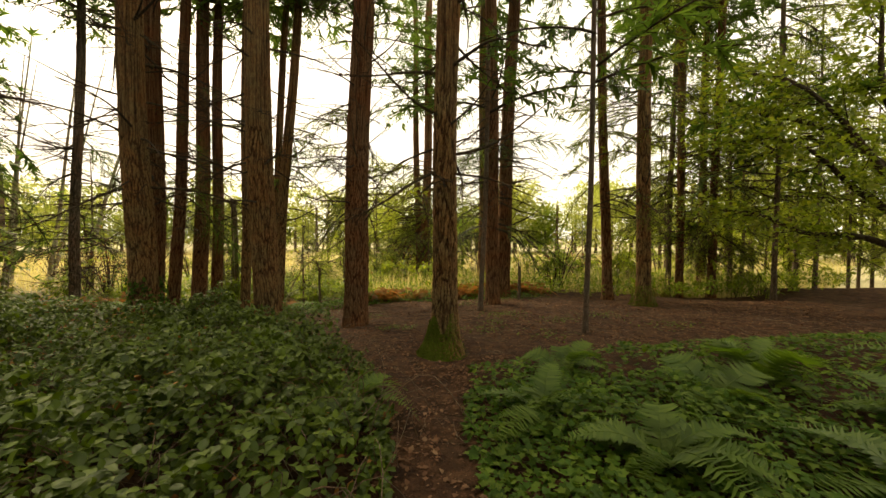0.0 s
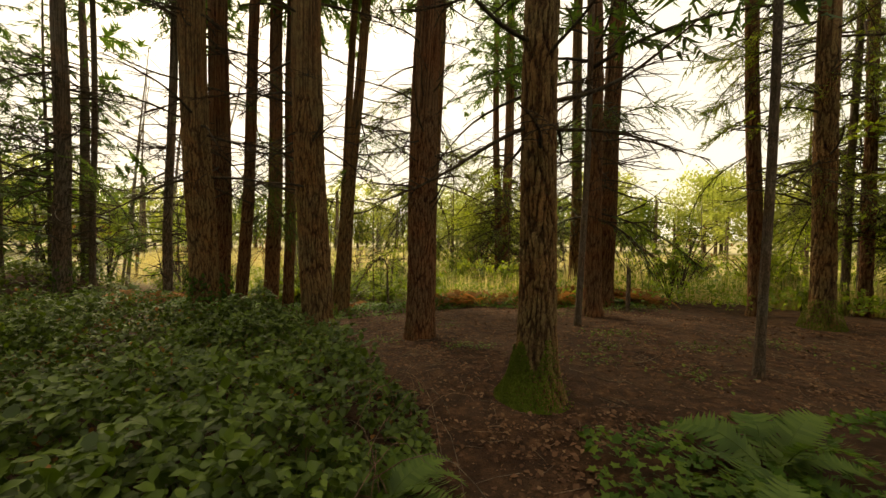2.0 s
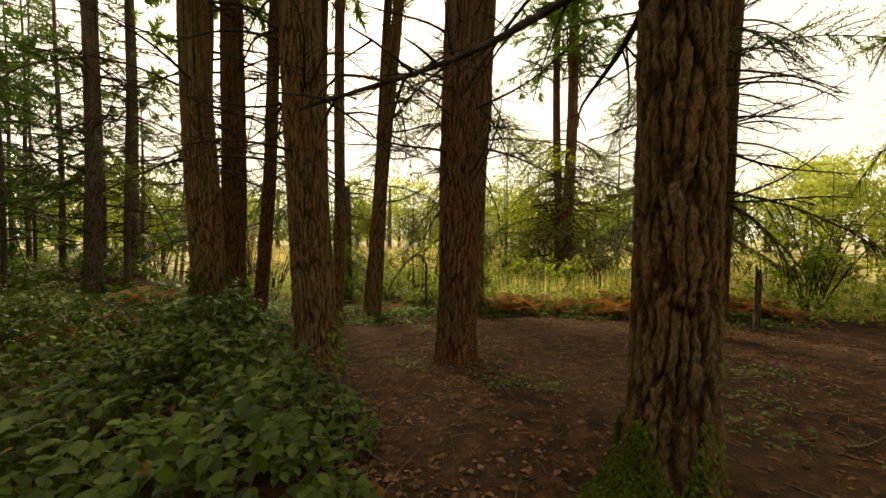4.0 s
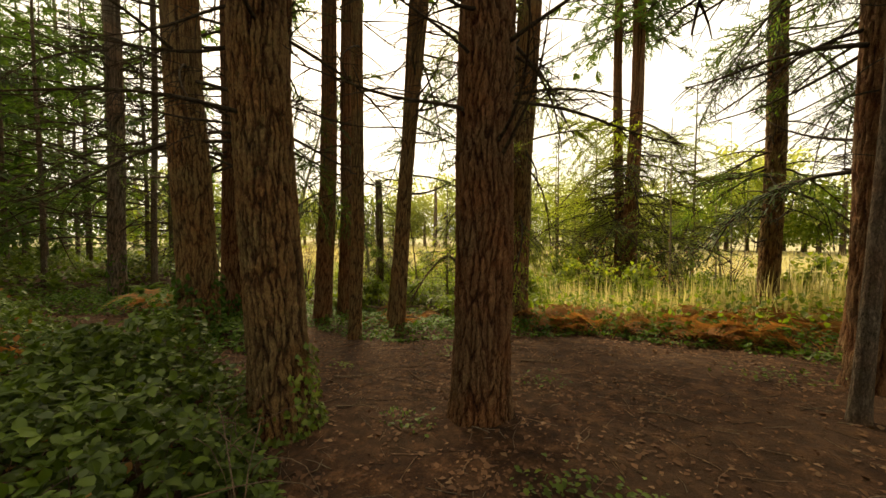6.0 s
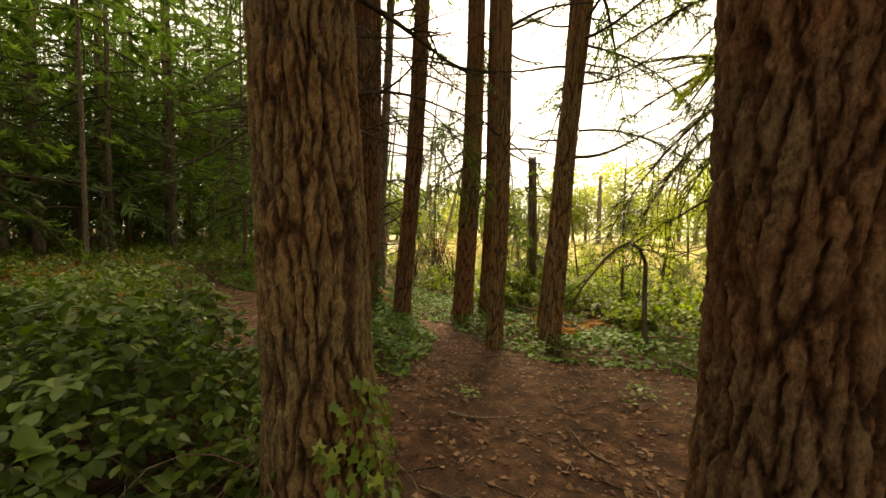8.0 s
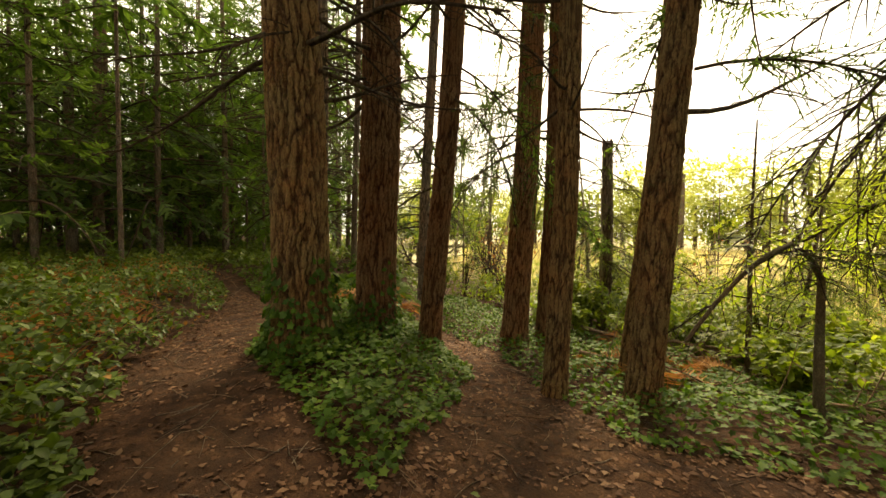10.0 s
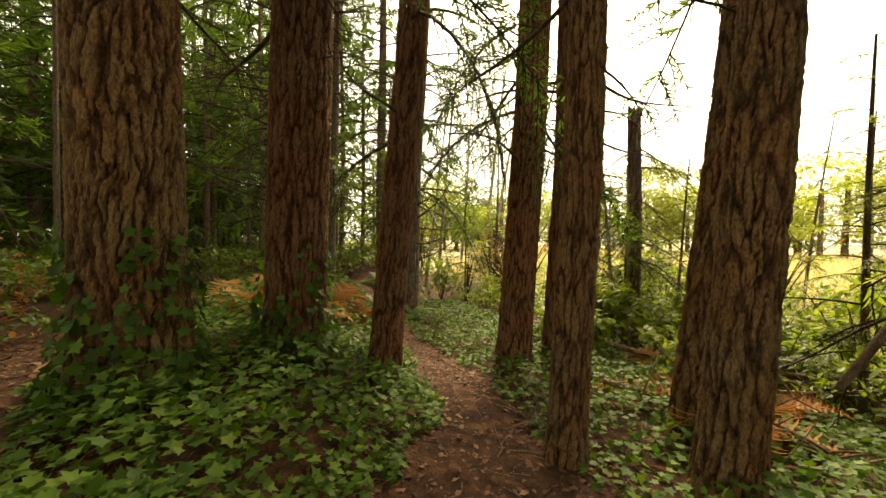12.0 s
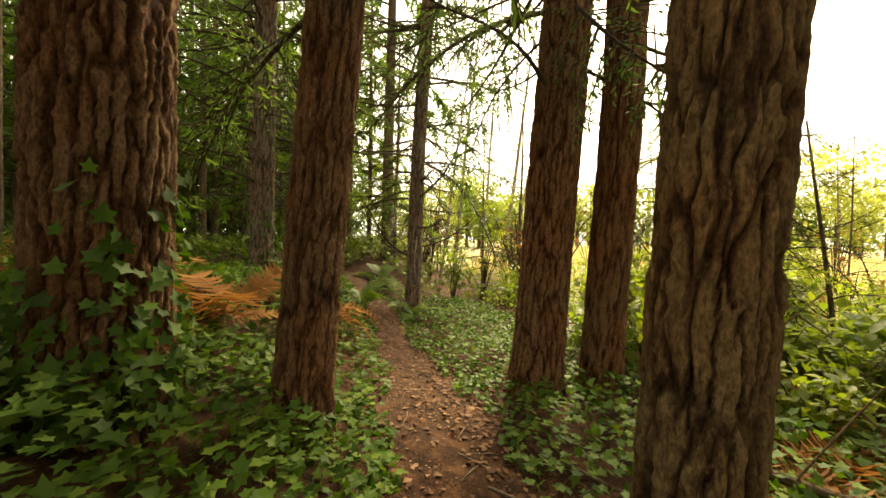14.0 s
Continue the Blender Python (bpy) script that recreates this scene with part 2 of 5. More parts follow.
def tube(pts, radii, sides=5):
    """A tapering tube along points."""
    pts = np.asarray(pts, float)
    n = len(pts)
    tang = np.gradient(pts, axis=0)
    tang /= np.linalg.norm(tang, axis=1)[:, None] + 1e-9
    ref = np.where(np.abs(tang[:, 2:3]) > 0.9, [[1.0, 0, 0]], [[0, 0, 1.0]])
    u = np.cross(tang, ref)
    u /= np.linalg.norm(u, axis=1)[:, None] + 1e-9
    w = np.cross(tang, u)
    a = np.arange(sides) / sides * 2 * np.pi
    ring = np.cos(a)[None, :, None] * u[:, None] + np.sin(a)[None, :, None] * w[:, None]
    v = (pts[:, None] + ring * np.asarray(radii, float)[:, None, None]).reshape(-1, 3)
    i = np.arange(n - 1)[:, None] * sides
    j = np.arange(sides)[None]
    k = (j + 1) % sides
    f = np.stack([i + j, i + k, i + sides + k, i + sides + j], -1).reshape(-1, 4)
    return v, f


OVATE = (np.array([(0, -0.04, 0), (-0.36, 0.35, 0.1), (-0.27, 0.72, 0.08), (0, 1.0, -0.1), (0.27, 0.72, 0.08), (0.36, 0.35, 0.1), (0, 0.45, 0.0)]),
         np.array([(0, 6, 1, 1), (1, 6, 3, 2), (6, 5, 4, 3), (0, 5, 6, 6)]))
LOBED = (np.array([(0, 0.0, 0), (-0.42, -0.1, 0.05), (-0.3, 0.2, 0.03), (-0.5, 0.45, 0.06), (-0.2, 0.55, 0.02), (0, 1.0, -0.06),
                   (0.2, 0.55, 0.02), (0.5, 0.45, 0.06), (0.3, 0.2, 0.03), (0.42, -0.1, 0.05)]),
         np.array([(0, 2, 1, 1), (0, 4, 3, 2), (0, 6, 5, 4), (0, 8, 7, 6), (0, 9, 8, 8)]))
BLADE = (np.array([(-0.5, 0, 0), (0.5, 0, 0), (0.32, 0.6, 0.06), (-0.32, 0.6, 0.06), (0.0, 1.0, 0.2)]),
         np.array([(0, 1, 2, 3), (3, 2, 4, 4)]))
FLAKE = (np.array([(-0.3, 0, 0.08), (0, -0.5, -0.02), (0.3, 0, 0.1), (0, 0.5, -0.03)]), np.array([(0, 1, 2, 3)]))


def tri(faces):
    """Quads, of which some are triangles with a doubled corner, as triangles."""
    out = []
    for f in faces:
        out.append((f[0], f[1], f[2]))
        if f[3] != f[2] and f[3] != f[0]:
            out.append((f[0], f[2], f[3]))
    return np.array(out)


def scatter(shape, pos, yaw, tilt, size, width=1.0, rng=None):
    """Leaves of one shape at many places: (verts, triangles)."""
    sv, sf = shape[0] * [width, 1, 1], tri(shape[1])
    n = len(pos)
    v = sv[None] * np.asarray(size)[:, None, None]
    c, s = np.cos(tilt)[:, None], np.sin(tilt)[:, None]
    y, z = v[..., 1] * c - v[..., 2] * s, v[..., 1] * s + v[..., 2] * c
    c, s = np.cos(yaw)[:, None], np.sin(yaw)[:, None]
    x, y = v[..., 0] * c - y * s, v[..., 0] * s + y * c
    out = np.stack([x, y, z], -1) + np.asarray(pos)[:, None]
    f = sf[None] + (np.arange(n) * len(sv))[:, None, None]
    return out.reshape(-1, 3), f.reshape(-1, 3)


# ---- the lie of the land ----
PATH_LINE = [(0.472, -7.08, 0.3304), (0.3776, 1.77, 0.3304), (0.1416, 3.776, 0.354), (-0.472, 5.9, 0.59), (-1.534, 7.434, 0.885), (-3.068, 8.85, 1.121), (-4.956, 10.32, 0.885),
             (-6.962, 11.5, 0.4248), (-10.03, 12.09, 0.354), (-12.51, 12.15, 0.354), (-15.34, 11.33, 0.354), (-21.24, 10.62, 0.354)]
FORK_LINE = [(-4.25, 8.85, 0.59), (-5.5, 8.25, 0.62), (-7.2, 8.0, 0.5), (-9.7, 8.5, 0.42), (-12, 8.3, 0.35), (-16, 7.6, 0.3)]
CLEARING = [(0.472, 5.664), (2.95, 6.49), (7.552, 7.434), (18.88, 10.62), (18.88, 14.16), (10.62, 11.56), (6.49, 11.45), (2.95, 11.21), (1.062, 12.51), (-1.416, 12.86), (-2.832, 12.15), (-3.776, 11.92), (-4.956, 11.21), (-1.416, 7.08)]


def strip(x, y, line):
    """How far inside a strip of varying half-width, in metres (negative outside)."""
    best = np.full(np.shape(x), -1e3)
    for (ax, ay, aw), (bx, by, bw) in zip(line, line[1:]):
        dx, dy = bx - ax, by - ay
        t = np.clip(((x - ax) * dx + (y - ay) * dy) / (dx * dx + dy * dy), 0, 1)
        best = np.maximum(best, aw + (bw - aw) * t - np.hypot(x - ax - t * dx, y - ay - t * dy))
    return best


def inside(x, y, poly):
    """How far inside a polygon (negative outside)."""
    d = np.full(np.shape(x), 1e3)
    odd = np.zeros(np.shape(x), bool)
    for (ax, ay), (bx, by) in zip(poly, poly[1:] + poly[:1]):
        dx, dy = bx - ax, by - ay
        t = np.clip(((x - ax) * dx + (y - ay) * dy) / (dx * dx + dy * dy), 0, 1)
        d = np.minimum(d, np.hypot(x - ax - t * dx, y - ay - t * dy))
        odd ^= ((ay > y) != (by > y)) & (x < dx * (y - ay) / (dy + 1e-12) + ax)
    return np.where(odd, d, -d)


def bare(x, y):
    """Metres inside trodden ground, with an uneven edge."""
    d = np.maximum(np.maximum(strip(x, y, PATH_LINE), strip(x, y, FORK_LINE)), inside(x, y, CLEARING))
    return d + 0.22 * (vnoise(x * 2.3, y * 2.3, 5) - 0.5) + 0.12 * (vnoise(x * 6, y * 6, 6) - 0.5)


LEVELS = [(-2.0, 8.9, 0.03), (-7.0, 9.0, 0.03), (-7.6, 9.9, 0.12), (-7.7, 10.8, 0.27), (-8.4, 12.9, 0.46), (-8.1, 13.4, 0.54), (-6.1, 11.7, 0.12), (-5.3, 12.1, 0.15), (-5.9, 12.7, 0.08), (-12.9, 12.9, 0.33), (1.9, 12.6, -0.08), (1.4, 11.2, 0.20), (1.0, 10.2, -0.09), (2.8, 7.5, 0.03), (5.2, 12.6, -0.28), (5.7, 11.3, -0.06), (-13.2, 10.0, -0.22), (-13.6, 11.1, -0.39), (-3.1, 13.4, 0.22), (1.4, 15.2, 0.21), (-1.9, 23.6, 0.05), (-1.5, 23.0, 0.07), (8.6, 14.5, -0.39), (9.8, 14.6, -0.44)]


def level(x, y):
    """Rises and dips of the ground round the trees: places, and metres up or down."""
    up, total = 0.0, 0.25
    for cx, cy, dz in LEVELS:
        w = np.exp(-((x - cx) ** 2 + (y - cy) ** 2) / 2.6)
        up, total = up + w * dz, total + w
    return up / total


def land(x, y):
    """The height of the ground."""
    x, y = np.asarray(x, float), np.asarray(y, float)
    s = -0.78 * (x + 0.3) + 0.62 * (y - 6.7)
    sc = np.minimum(s, 10.6)
    z = np.where(sc < 0, -0.015 * np.maximum(sc, -9), -0.075 * sc - 0.006 * sc * sc)
    q = -0.37 * (x + 3.54) - 0.93 * (y - 10.03)
    z = z + (np.maximum(z, -0.24) - z) * smooth(0.3, 2.4, q)
    edge = 13.3 + 1.9 * smooth(-2.4, -8.2, x) - 0.7 * smooth(1.2, 7, x)
    z = z + (-0.9 - z) * smooth(edge, edge + 9.5, y)
    z = z + level(x, y)
    z = z + 0.05 * smooth(0.0, 0.5, -bare(x, y)) + 0.06 * (vnoise(x * 0.8, y * 0.8, 8) - 0.5) + 0.02 * (vnoise(x * 3.4, y * 3.4, 9) - 0.5) + 0.022 * (vnoise(x * 8, y * 8, 10) - 0.5)
    return z - 0.06


def ground_sheet():
    fine = np.concatenate([np.linspace(-400, -40, 12, endpoint=False), np.linspace(-40, -16, 40, endpoint=False), np.arange(-16, 14, 0.08),
                           np.linspace(14, 40, 40, endpoint=False), np.linspace(40, 400, 12)])
    ys = np.concatenate([np.linspace(-400, -30, 12, endpoint=False), np.linspace(-30, -3, 40, endpoint=False), np.arange(-3, 18, 0.08),
                         np.linspace(18, 50, 46, endpoint=False), np.linspace(50, 500, 14)])
    gx, gy = np.meshgrid(fine, ys)
    v = np.stack([gx, gy, land(gx, gy)], -1).reshape(-1, 3)
    w = len(fine)
    i = np.arange(len(ys) - 1)[:, None] * w + np.arange(w - 1)[None]
    f = np.stack([i, i + 1, i + w + 1, i + w], -1).reshape(-1, 4)
    me = mesh_np("ground", v, f, SOIL, True)
    a = me.attributes.new("meadow", "FLOAT", "POINT")
    edge = 14.2 + 1.9 * smooth(-2.4, -8.2, gx) + 2 * vnoise(gx * 0.5, gy * 0.5, 12)
    a.data.foreach_set("value", smooth(edge, edge + 3, gy).ravel().astype(np.float32))
    tagged(new("ground", me), "trodden reddish-brown forest soil falling to a straw meadow", "ground", kind="structure")


ground_sheet()

# ---- branches and boughs, built once ----
def dead_branch(seed):
    """A bare conifer branch one metre long along +x, with side twigs."""
    r = np.random.RandomState(seed)
    n = 9
    t = np.linspace(0, 1, n)
    bend = r.uniform(-0.25, 0.2)
    pts = np.stack([t, 0.05 * np.sin(t * 5 + seed) * t, bend * t * t + 0.1 * np.sin(t * 3 + seed) * t], -1)
    pieces = [tube(pts, 0.0135 * (1 - 0.85 * t) + 0.0012, 5)]
    for k in range(r.randint(9, 14)):
        b = r.uniform(0.2, 0.97)
        base = np.array([np.interp(b, t, pts[:, c]) for c in range(3)])
        side = r.choice((-1, 1)) * r.uniform(0.5, 1.1)
        ln = r.uniform(0.12, 0.42) * (1.15 - b)+0.05
        d = np.array([math.cos(side), math.sin(side), r.uniform(-0.5, 0.35)])
        u = np.linspace(0, 1, 4)
        q = base + d * ln * u[:, None] + np.array([0, 0, -0.25 * ln]) * (u * u)[:, None]
        pieces.append(tube(q, 0.0042 * (1 - 0.75 * u) + 0.0006, 3))
        if ln > 0.15:
            e = q[2] + np.array([math.cos(-side * 0.6), math.sin(-side * 0.6), r.uniform(-0.4, 0.2)]) * ln * 0.5 * u[:, None]
            pieces.append(tube(e, 0.0025 * (1 - 0.7 * u) + 0.0005, 3))
    v, f = join_np(pieces)
    return mesh_np("dead_branch", v, f, TWIG)


ARRAYS = []


def bough(seed, mat, droop=0.35, dense=1.35, leaf=0.04):
    """A needled conifer bough one metre long along +x: a stem, side twigs hanging, flat sprays."""
    r = np.random.RandomState(seed)
    t = np.linspace(0, 1, 8)
    pts = np.stack([t, 0.04 * np.sin(4 * t + seed), 0.12 * t - droop * t * t], -1)
    wood = [tube(pts, 0.011 * (1 - 0.85 * t) + 0.001, 4)]
    pos, yaw, tilt, size = [], [], [], []
    for k in range(int(26 * dense)):
        b = r.uniform(0.12, 1.0)
        base = np.array([np.interp(b, t, pts[:, c]) for c in range(3)])
        side = (-1) ** k * r.uniform(0.55, 1.15)
        ln = (0.14 + 0.34 * (1 - b)) * r.uniform(0.6, 1.2)
        d = np.array([math.cos(side), math.sin(side), 0])
        u = np.linspace(0, 1, 4)
        q = base + d * ln * u[:, None] + np.array([0, 0, -r.uniform(0.15, 0.8) * ln]) * (u ** 1.6)[:, None]
        wood.append(tube(q, 0.003 * (1 - 0.7 * u) + 0.0006, 3))
        m = int(4 + ln * 44)
        for i in range(m):
            a = (i + r.rand()) / m
            pos.append([np.interp(a, u, q[:, c]) for c in range(3)])
            yaw.append(side + (-1) ** i * r.uniform(0.35, 1.0) - math.pi / 2)
            tilt.append(r.uniform(-0.9, 0.15))
            size.append(leaf * r.uniform(0.6, 1.3) * (1.15 - 0.5 * a))
    wv, wf = join_np(wood)
    lv, lf = scatter(BLADE, np.array(pos), np.array(yaw), np.array(tilt), np.array(size), 0.26)
    tw = np.concatenate([wf[:, [0, 1, 2]], wf[:, [0, 2, 3]]])
    v, f = join_np([(wv, tw), (lv, lf)])
    ARRAYS.append((v, f, len(tw)))
    me = mesh_np("bough", v, f, TWIG)
    me.materials.append(mat)
    me.polygons.foreach_set("material_index", np.r_[np.zeros(len(tw), np.int32), np.ones(len(lf), np.int32)])
    return me


DEAD = [dead_branch(20 + i) for i in range(7)]
BOUGH = [bough(40 + i, NEEDLES, 0.25 + 0.12 * i) for i in range(5)]
BOUGH_PALE = [bough(60 + i, NEEDLES_SUN_TINT, 0.2 + 0.12 * i) for i in range(4)]
HIGH = [bough(80 + i, NEEDLES, 0.3, 0.4, 0.1) for i in range(4)]
MID_PALE = [bough(90 + i, NEEDLES_SUN_TINT, 0.2 + 0.12 * i, 0.5, 0.085) for i in range(4)]
ARRAYS.clear()
LOW_DETAIL = [bough(70 + i, NEEDLES, 0.25 + 0.15 * i, 0.2, 0.13) for i in range(4)]


def along(x, y, z, yaw, pitch, length, roll=0.0, thick=1.0):
    """The pose of a branch of that length which leaves (x, y, z) towards yaw, rising by pitch, in degrees."""
    return pose(x, y, z, 0, 0, yaw) @ pose(0, 0, 0, 0, -pitch, 0) @ pose(0, 0, 0, roll, 0, 0) @ Matrix.Diagonal((length, length * thick, length * thick, 1))


# ---- trees ----
def bark_cells(u, v, around, seed):
    """Long bark plates as jittered cells round a trunk: how far inside a plate, and a random number for each plate."""
    g = np.random.RandomState(seed).rand(3, 64, 64)
    iu, iv = np.floor(u).astype(int), np.floor(v).astype(int)
    near, second, tone = np.full(u.shape, 9.0), np.full(u.shape, 9.0), np.zeros(u.shape)
    for du in (-1, 0, 1):
        for dv in (-1, 0, 1):
            cu, cv = (iu + du) % around % 64, (iv + dv) % 64
            d = np.hypot(iu + du + 0.15 + 0.7 * g[0, cu, cv] - u, iv + dv + g[1, cu, cv] - v)
            closer = d < near
            second = np.where(closer, near, np.minimum(second, d))
            tone = np.where(closer, g[2, cu, cv], tone)
            near = np.where(closer, d, near)
    return second - near, tone


def trunk_mesh(radius, height, lean, seed, mat, detail, flare=0.55, spacing=0.055, depth=0.024, taper=0.022, broken=False):
    """A trunk with a flared foot and furrowed bark; detail: points round the foot of it."""
    low = 4.2 if detail > 180 else 5.5 if detail > 40 else 3.0
    dz = 0.022 if detail > 180 else 0.026 if detail > 80 else 0.07 if detail > 40 else 0.3
    zs = np.concatenate([np.arange(-0.5, min(low, height), dz), np.linspace(min(low, height), height, max(int((height - low) * 2), 4))[1:] if height > low else np.zeros(0)])
    a = np.arange(detail) / detail * 2 * np.pi
    A, Z = np.meshgrid(a, zs)
    r = np.random.RandomState(seed)
    taperr = np.maximum(1 - taper * np.maximum(Z - 1.2, 0), 0.08)
    R = radius * (taperr + flare * np.exp(-np.maximum(Z + 0.12, 0) / 0.28) * (0.75 + 0.5 * vnoise(A / (2 * np.pi) * 5, Z * 0.7, seed, 5)))
    R = R * (1 + 0.07 * (vnoise(A / (2 * np.pi) * 3, Z * 0.8, seed + 1, 3) - 0.5))
    nn = min(max(int(2 * np.pi * radius / spacing), 6), 32)
    U = A / (2 * np.pi)
    fine = vnoise(U * 64, Z * 42, seed + 4, 64)
    drift = 1.2 * vnoise(U * 6, Z * 2.2, seed + 2, 6) + 0.55 * vnoise(U * nn, Z * 11, seed + 3, nn) + 0.35 * vnoise(U * 64, Z * 30, seed + 8, 64)
    rise = 0.7 * vnoise(U * nn, Z * 3, seed + 9, nn)
    gap, tone = bark_cells(U * nn + drift, Z / (spacing * 8.5) + rise, nn, seed + 5)
    gap2, tone2 = bark_cells(U * nn * 2 + 2.2 * drift, Z / (spacing * 2.4) + 2 * rise, nn * 2, seed + 6)
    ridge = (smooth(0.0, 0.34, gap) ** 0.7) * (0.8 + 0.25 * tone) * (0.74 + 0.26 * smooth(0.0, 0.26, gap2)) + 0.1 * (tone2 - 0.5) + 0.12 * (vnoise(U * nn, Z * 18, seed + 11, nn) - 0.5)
    # ridge height reused as tone, darkest in the furrows where shade falls
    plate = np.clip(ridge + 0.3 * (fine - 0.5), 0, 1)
    if detail > 40:
        R = R + depth * (ridge - 0.7) + depth * 0.45 * (fine - 0.5)
    else:
        plate = 0.35 + 0.4 * fine
    sway = 0.05 * np.sin(Z * 0.45 + r.rand() * 6) * smooth(0, 4, Z)
    x = lean[0] * Z + R * np.cos(A) + sway
    y = lean[1] * Z + R * np.sin(A) + 0.6 * sway
    if broken:
        Z = np.where(Z > height - 0.3, Z + 0.35 * (vnoise(A * 3, A * 0, seed) - 0.5), Z)
    v = np.stack([x, y, Z], -1).reshape(-1, 3)
    n, s = len(zs), detail
    i = np.arange(n - 1)[:, None] * s
    j = np.arange(s)[None]
    k = (j + 1) % s
    f = np.stack([i + j, i + k, i + s + k, i + s + j], -1).reshape(-1, 4)
    top = np.array([[lean[0] * height, lean[1] * height, height + 0.02]])
    v = np.concatenate([v, top])
    cap = np.stack([(n - 1) * s + np.arange(s), (n - 1) * s + (np.arange(s) + 1) % s, np.full(s, len(v) - 1), np.full(s, len(v) - 1)], -1)
    f3 = np.concatenate([f[:, [0, 1, 2]], f[:, [0, 2, 3]], cap[:, :3]])
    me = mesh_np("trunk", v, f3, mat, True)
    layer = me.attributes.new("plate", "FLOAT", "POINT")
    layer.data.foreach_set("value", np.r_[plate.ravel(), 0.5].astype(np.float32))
    return me


def conifer(x, y, dia, lean, height, mat, seed, detail, label, dead=(2.2, 7.0, 18), live=(10.6, 50), reach=2.1, z=None, toward=None, pale=False, low_live=0, hi_live=7.0, pitch=(-28, 22), **kw):
    """A conifer: trunk, bare lower branches and needled boughs, each one a part."""
    rng = random.Random(seed)
    z0 = float(land(x, y)) if z is None else z
    ob = new("conifer_tree")
    ob.matrix_basis = pose(x, y, z0)
    tagged(ob, label, "tree", "conifers of the grove")
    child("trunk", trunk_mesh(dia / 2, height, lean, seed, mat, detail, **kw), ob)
    taper = kw.get("taper", 0.022)

    def put(name, me, h, yaw, pitch, ln, thick=1.0):
        r = dia / 2 * max(1 - taper * max(h - 1.2, 0), 0.08) * 0.8
        cx, cy = lean[0] * h + r * math.cos(radians(yaw)), lean[1] * h + r * math.sin(radians(yaw))
        child(name, me, ob, m=along(cx, cy, h, yaw, pitch, ln, rng.uniform(-40, 40), thick))

    lo, hi, n = dead
    for i in range(int(n * 1.5)):
        h = rng.uniform(lo, hi)
        yaw = rng.uniform(0, 360) if toward is None or rng.random() < 0.35 else rng.gauss(toward, 55)
        put("branch", rng.choice(DEAD), h, yaw, rng.uniform(*pitch), rng.uniform(0.5, 1.0) * reach, 1.0)
    # pale: boughs whose needle colour has sunlight painted in
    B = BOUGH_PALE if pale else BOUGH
    for i in range(low_live):
        h = rng.uniform(max(lo, 2.2), hi_live)
        yaw = rng.uniform(0, 360) if toward is None else rng.gauss(toward, 60)
        put("bough", rng.choice(B), h, yaw, rng.uniform(-42, 8), rng.uniform(0.8, 1.3) * reach)
    base, m = live
    for i in range(m):
        f = (i + rng.random()) / m
        h = base + (height - base - 0.3) * f ** 1.15
        put("bough", rng.choice(HIGH), h, i * 137.5 + rng.uniform(-30, 30), rng.uniform(-12, 15) + 25 * f, (1.0 - 0.75 * f) * rng.uniform(2.2, 3.6), 1.1)
    return ob


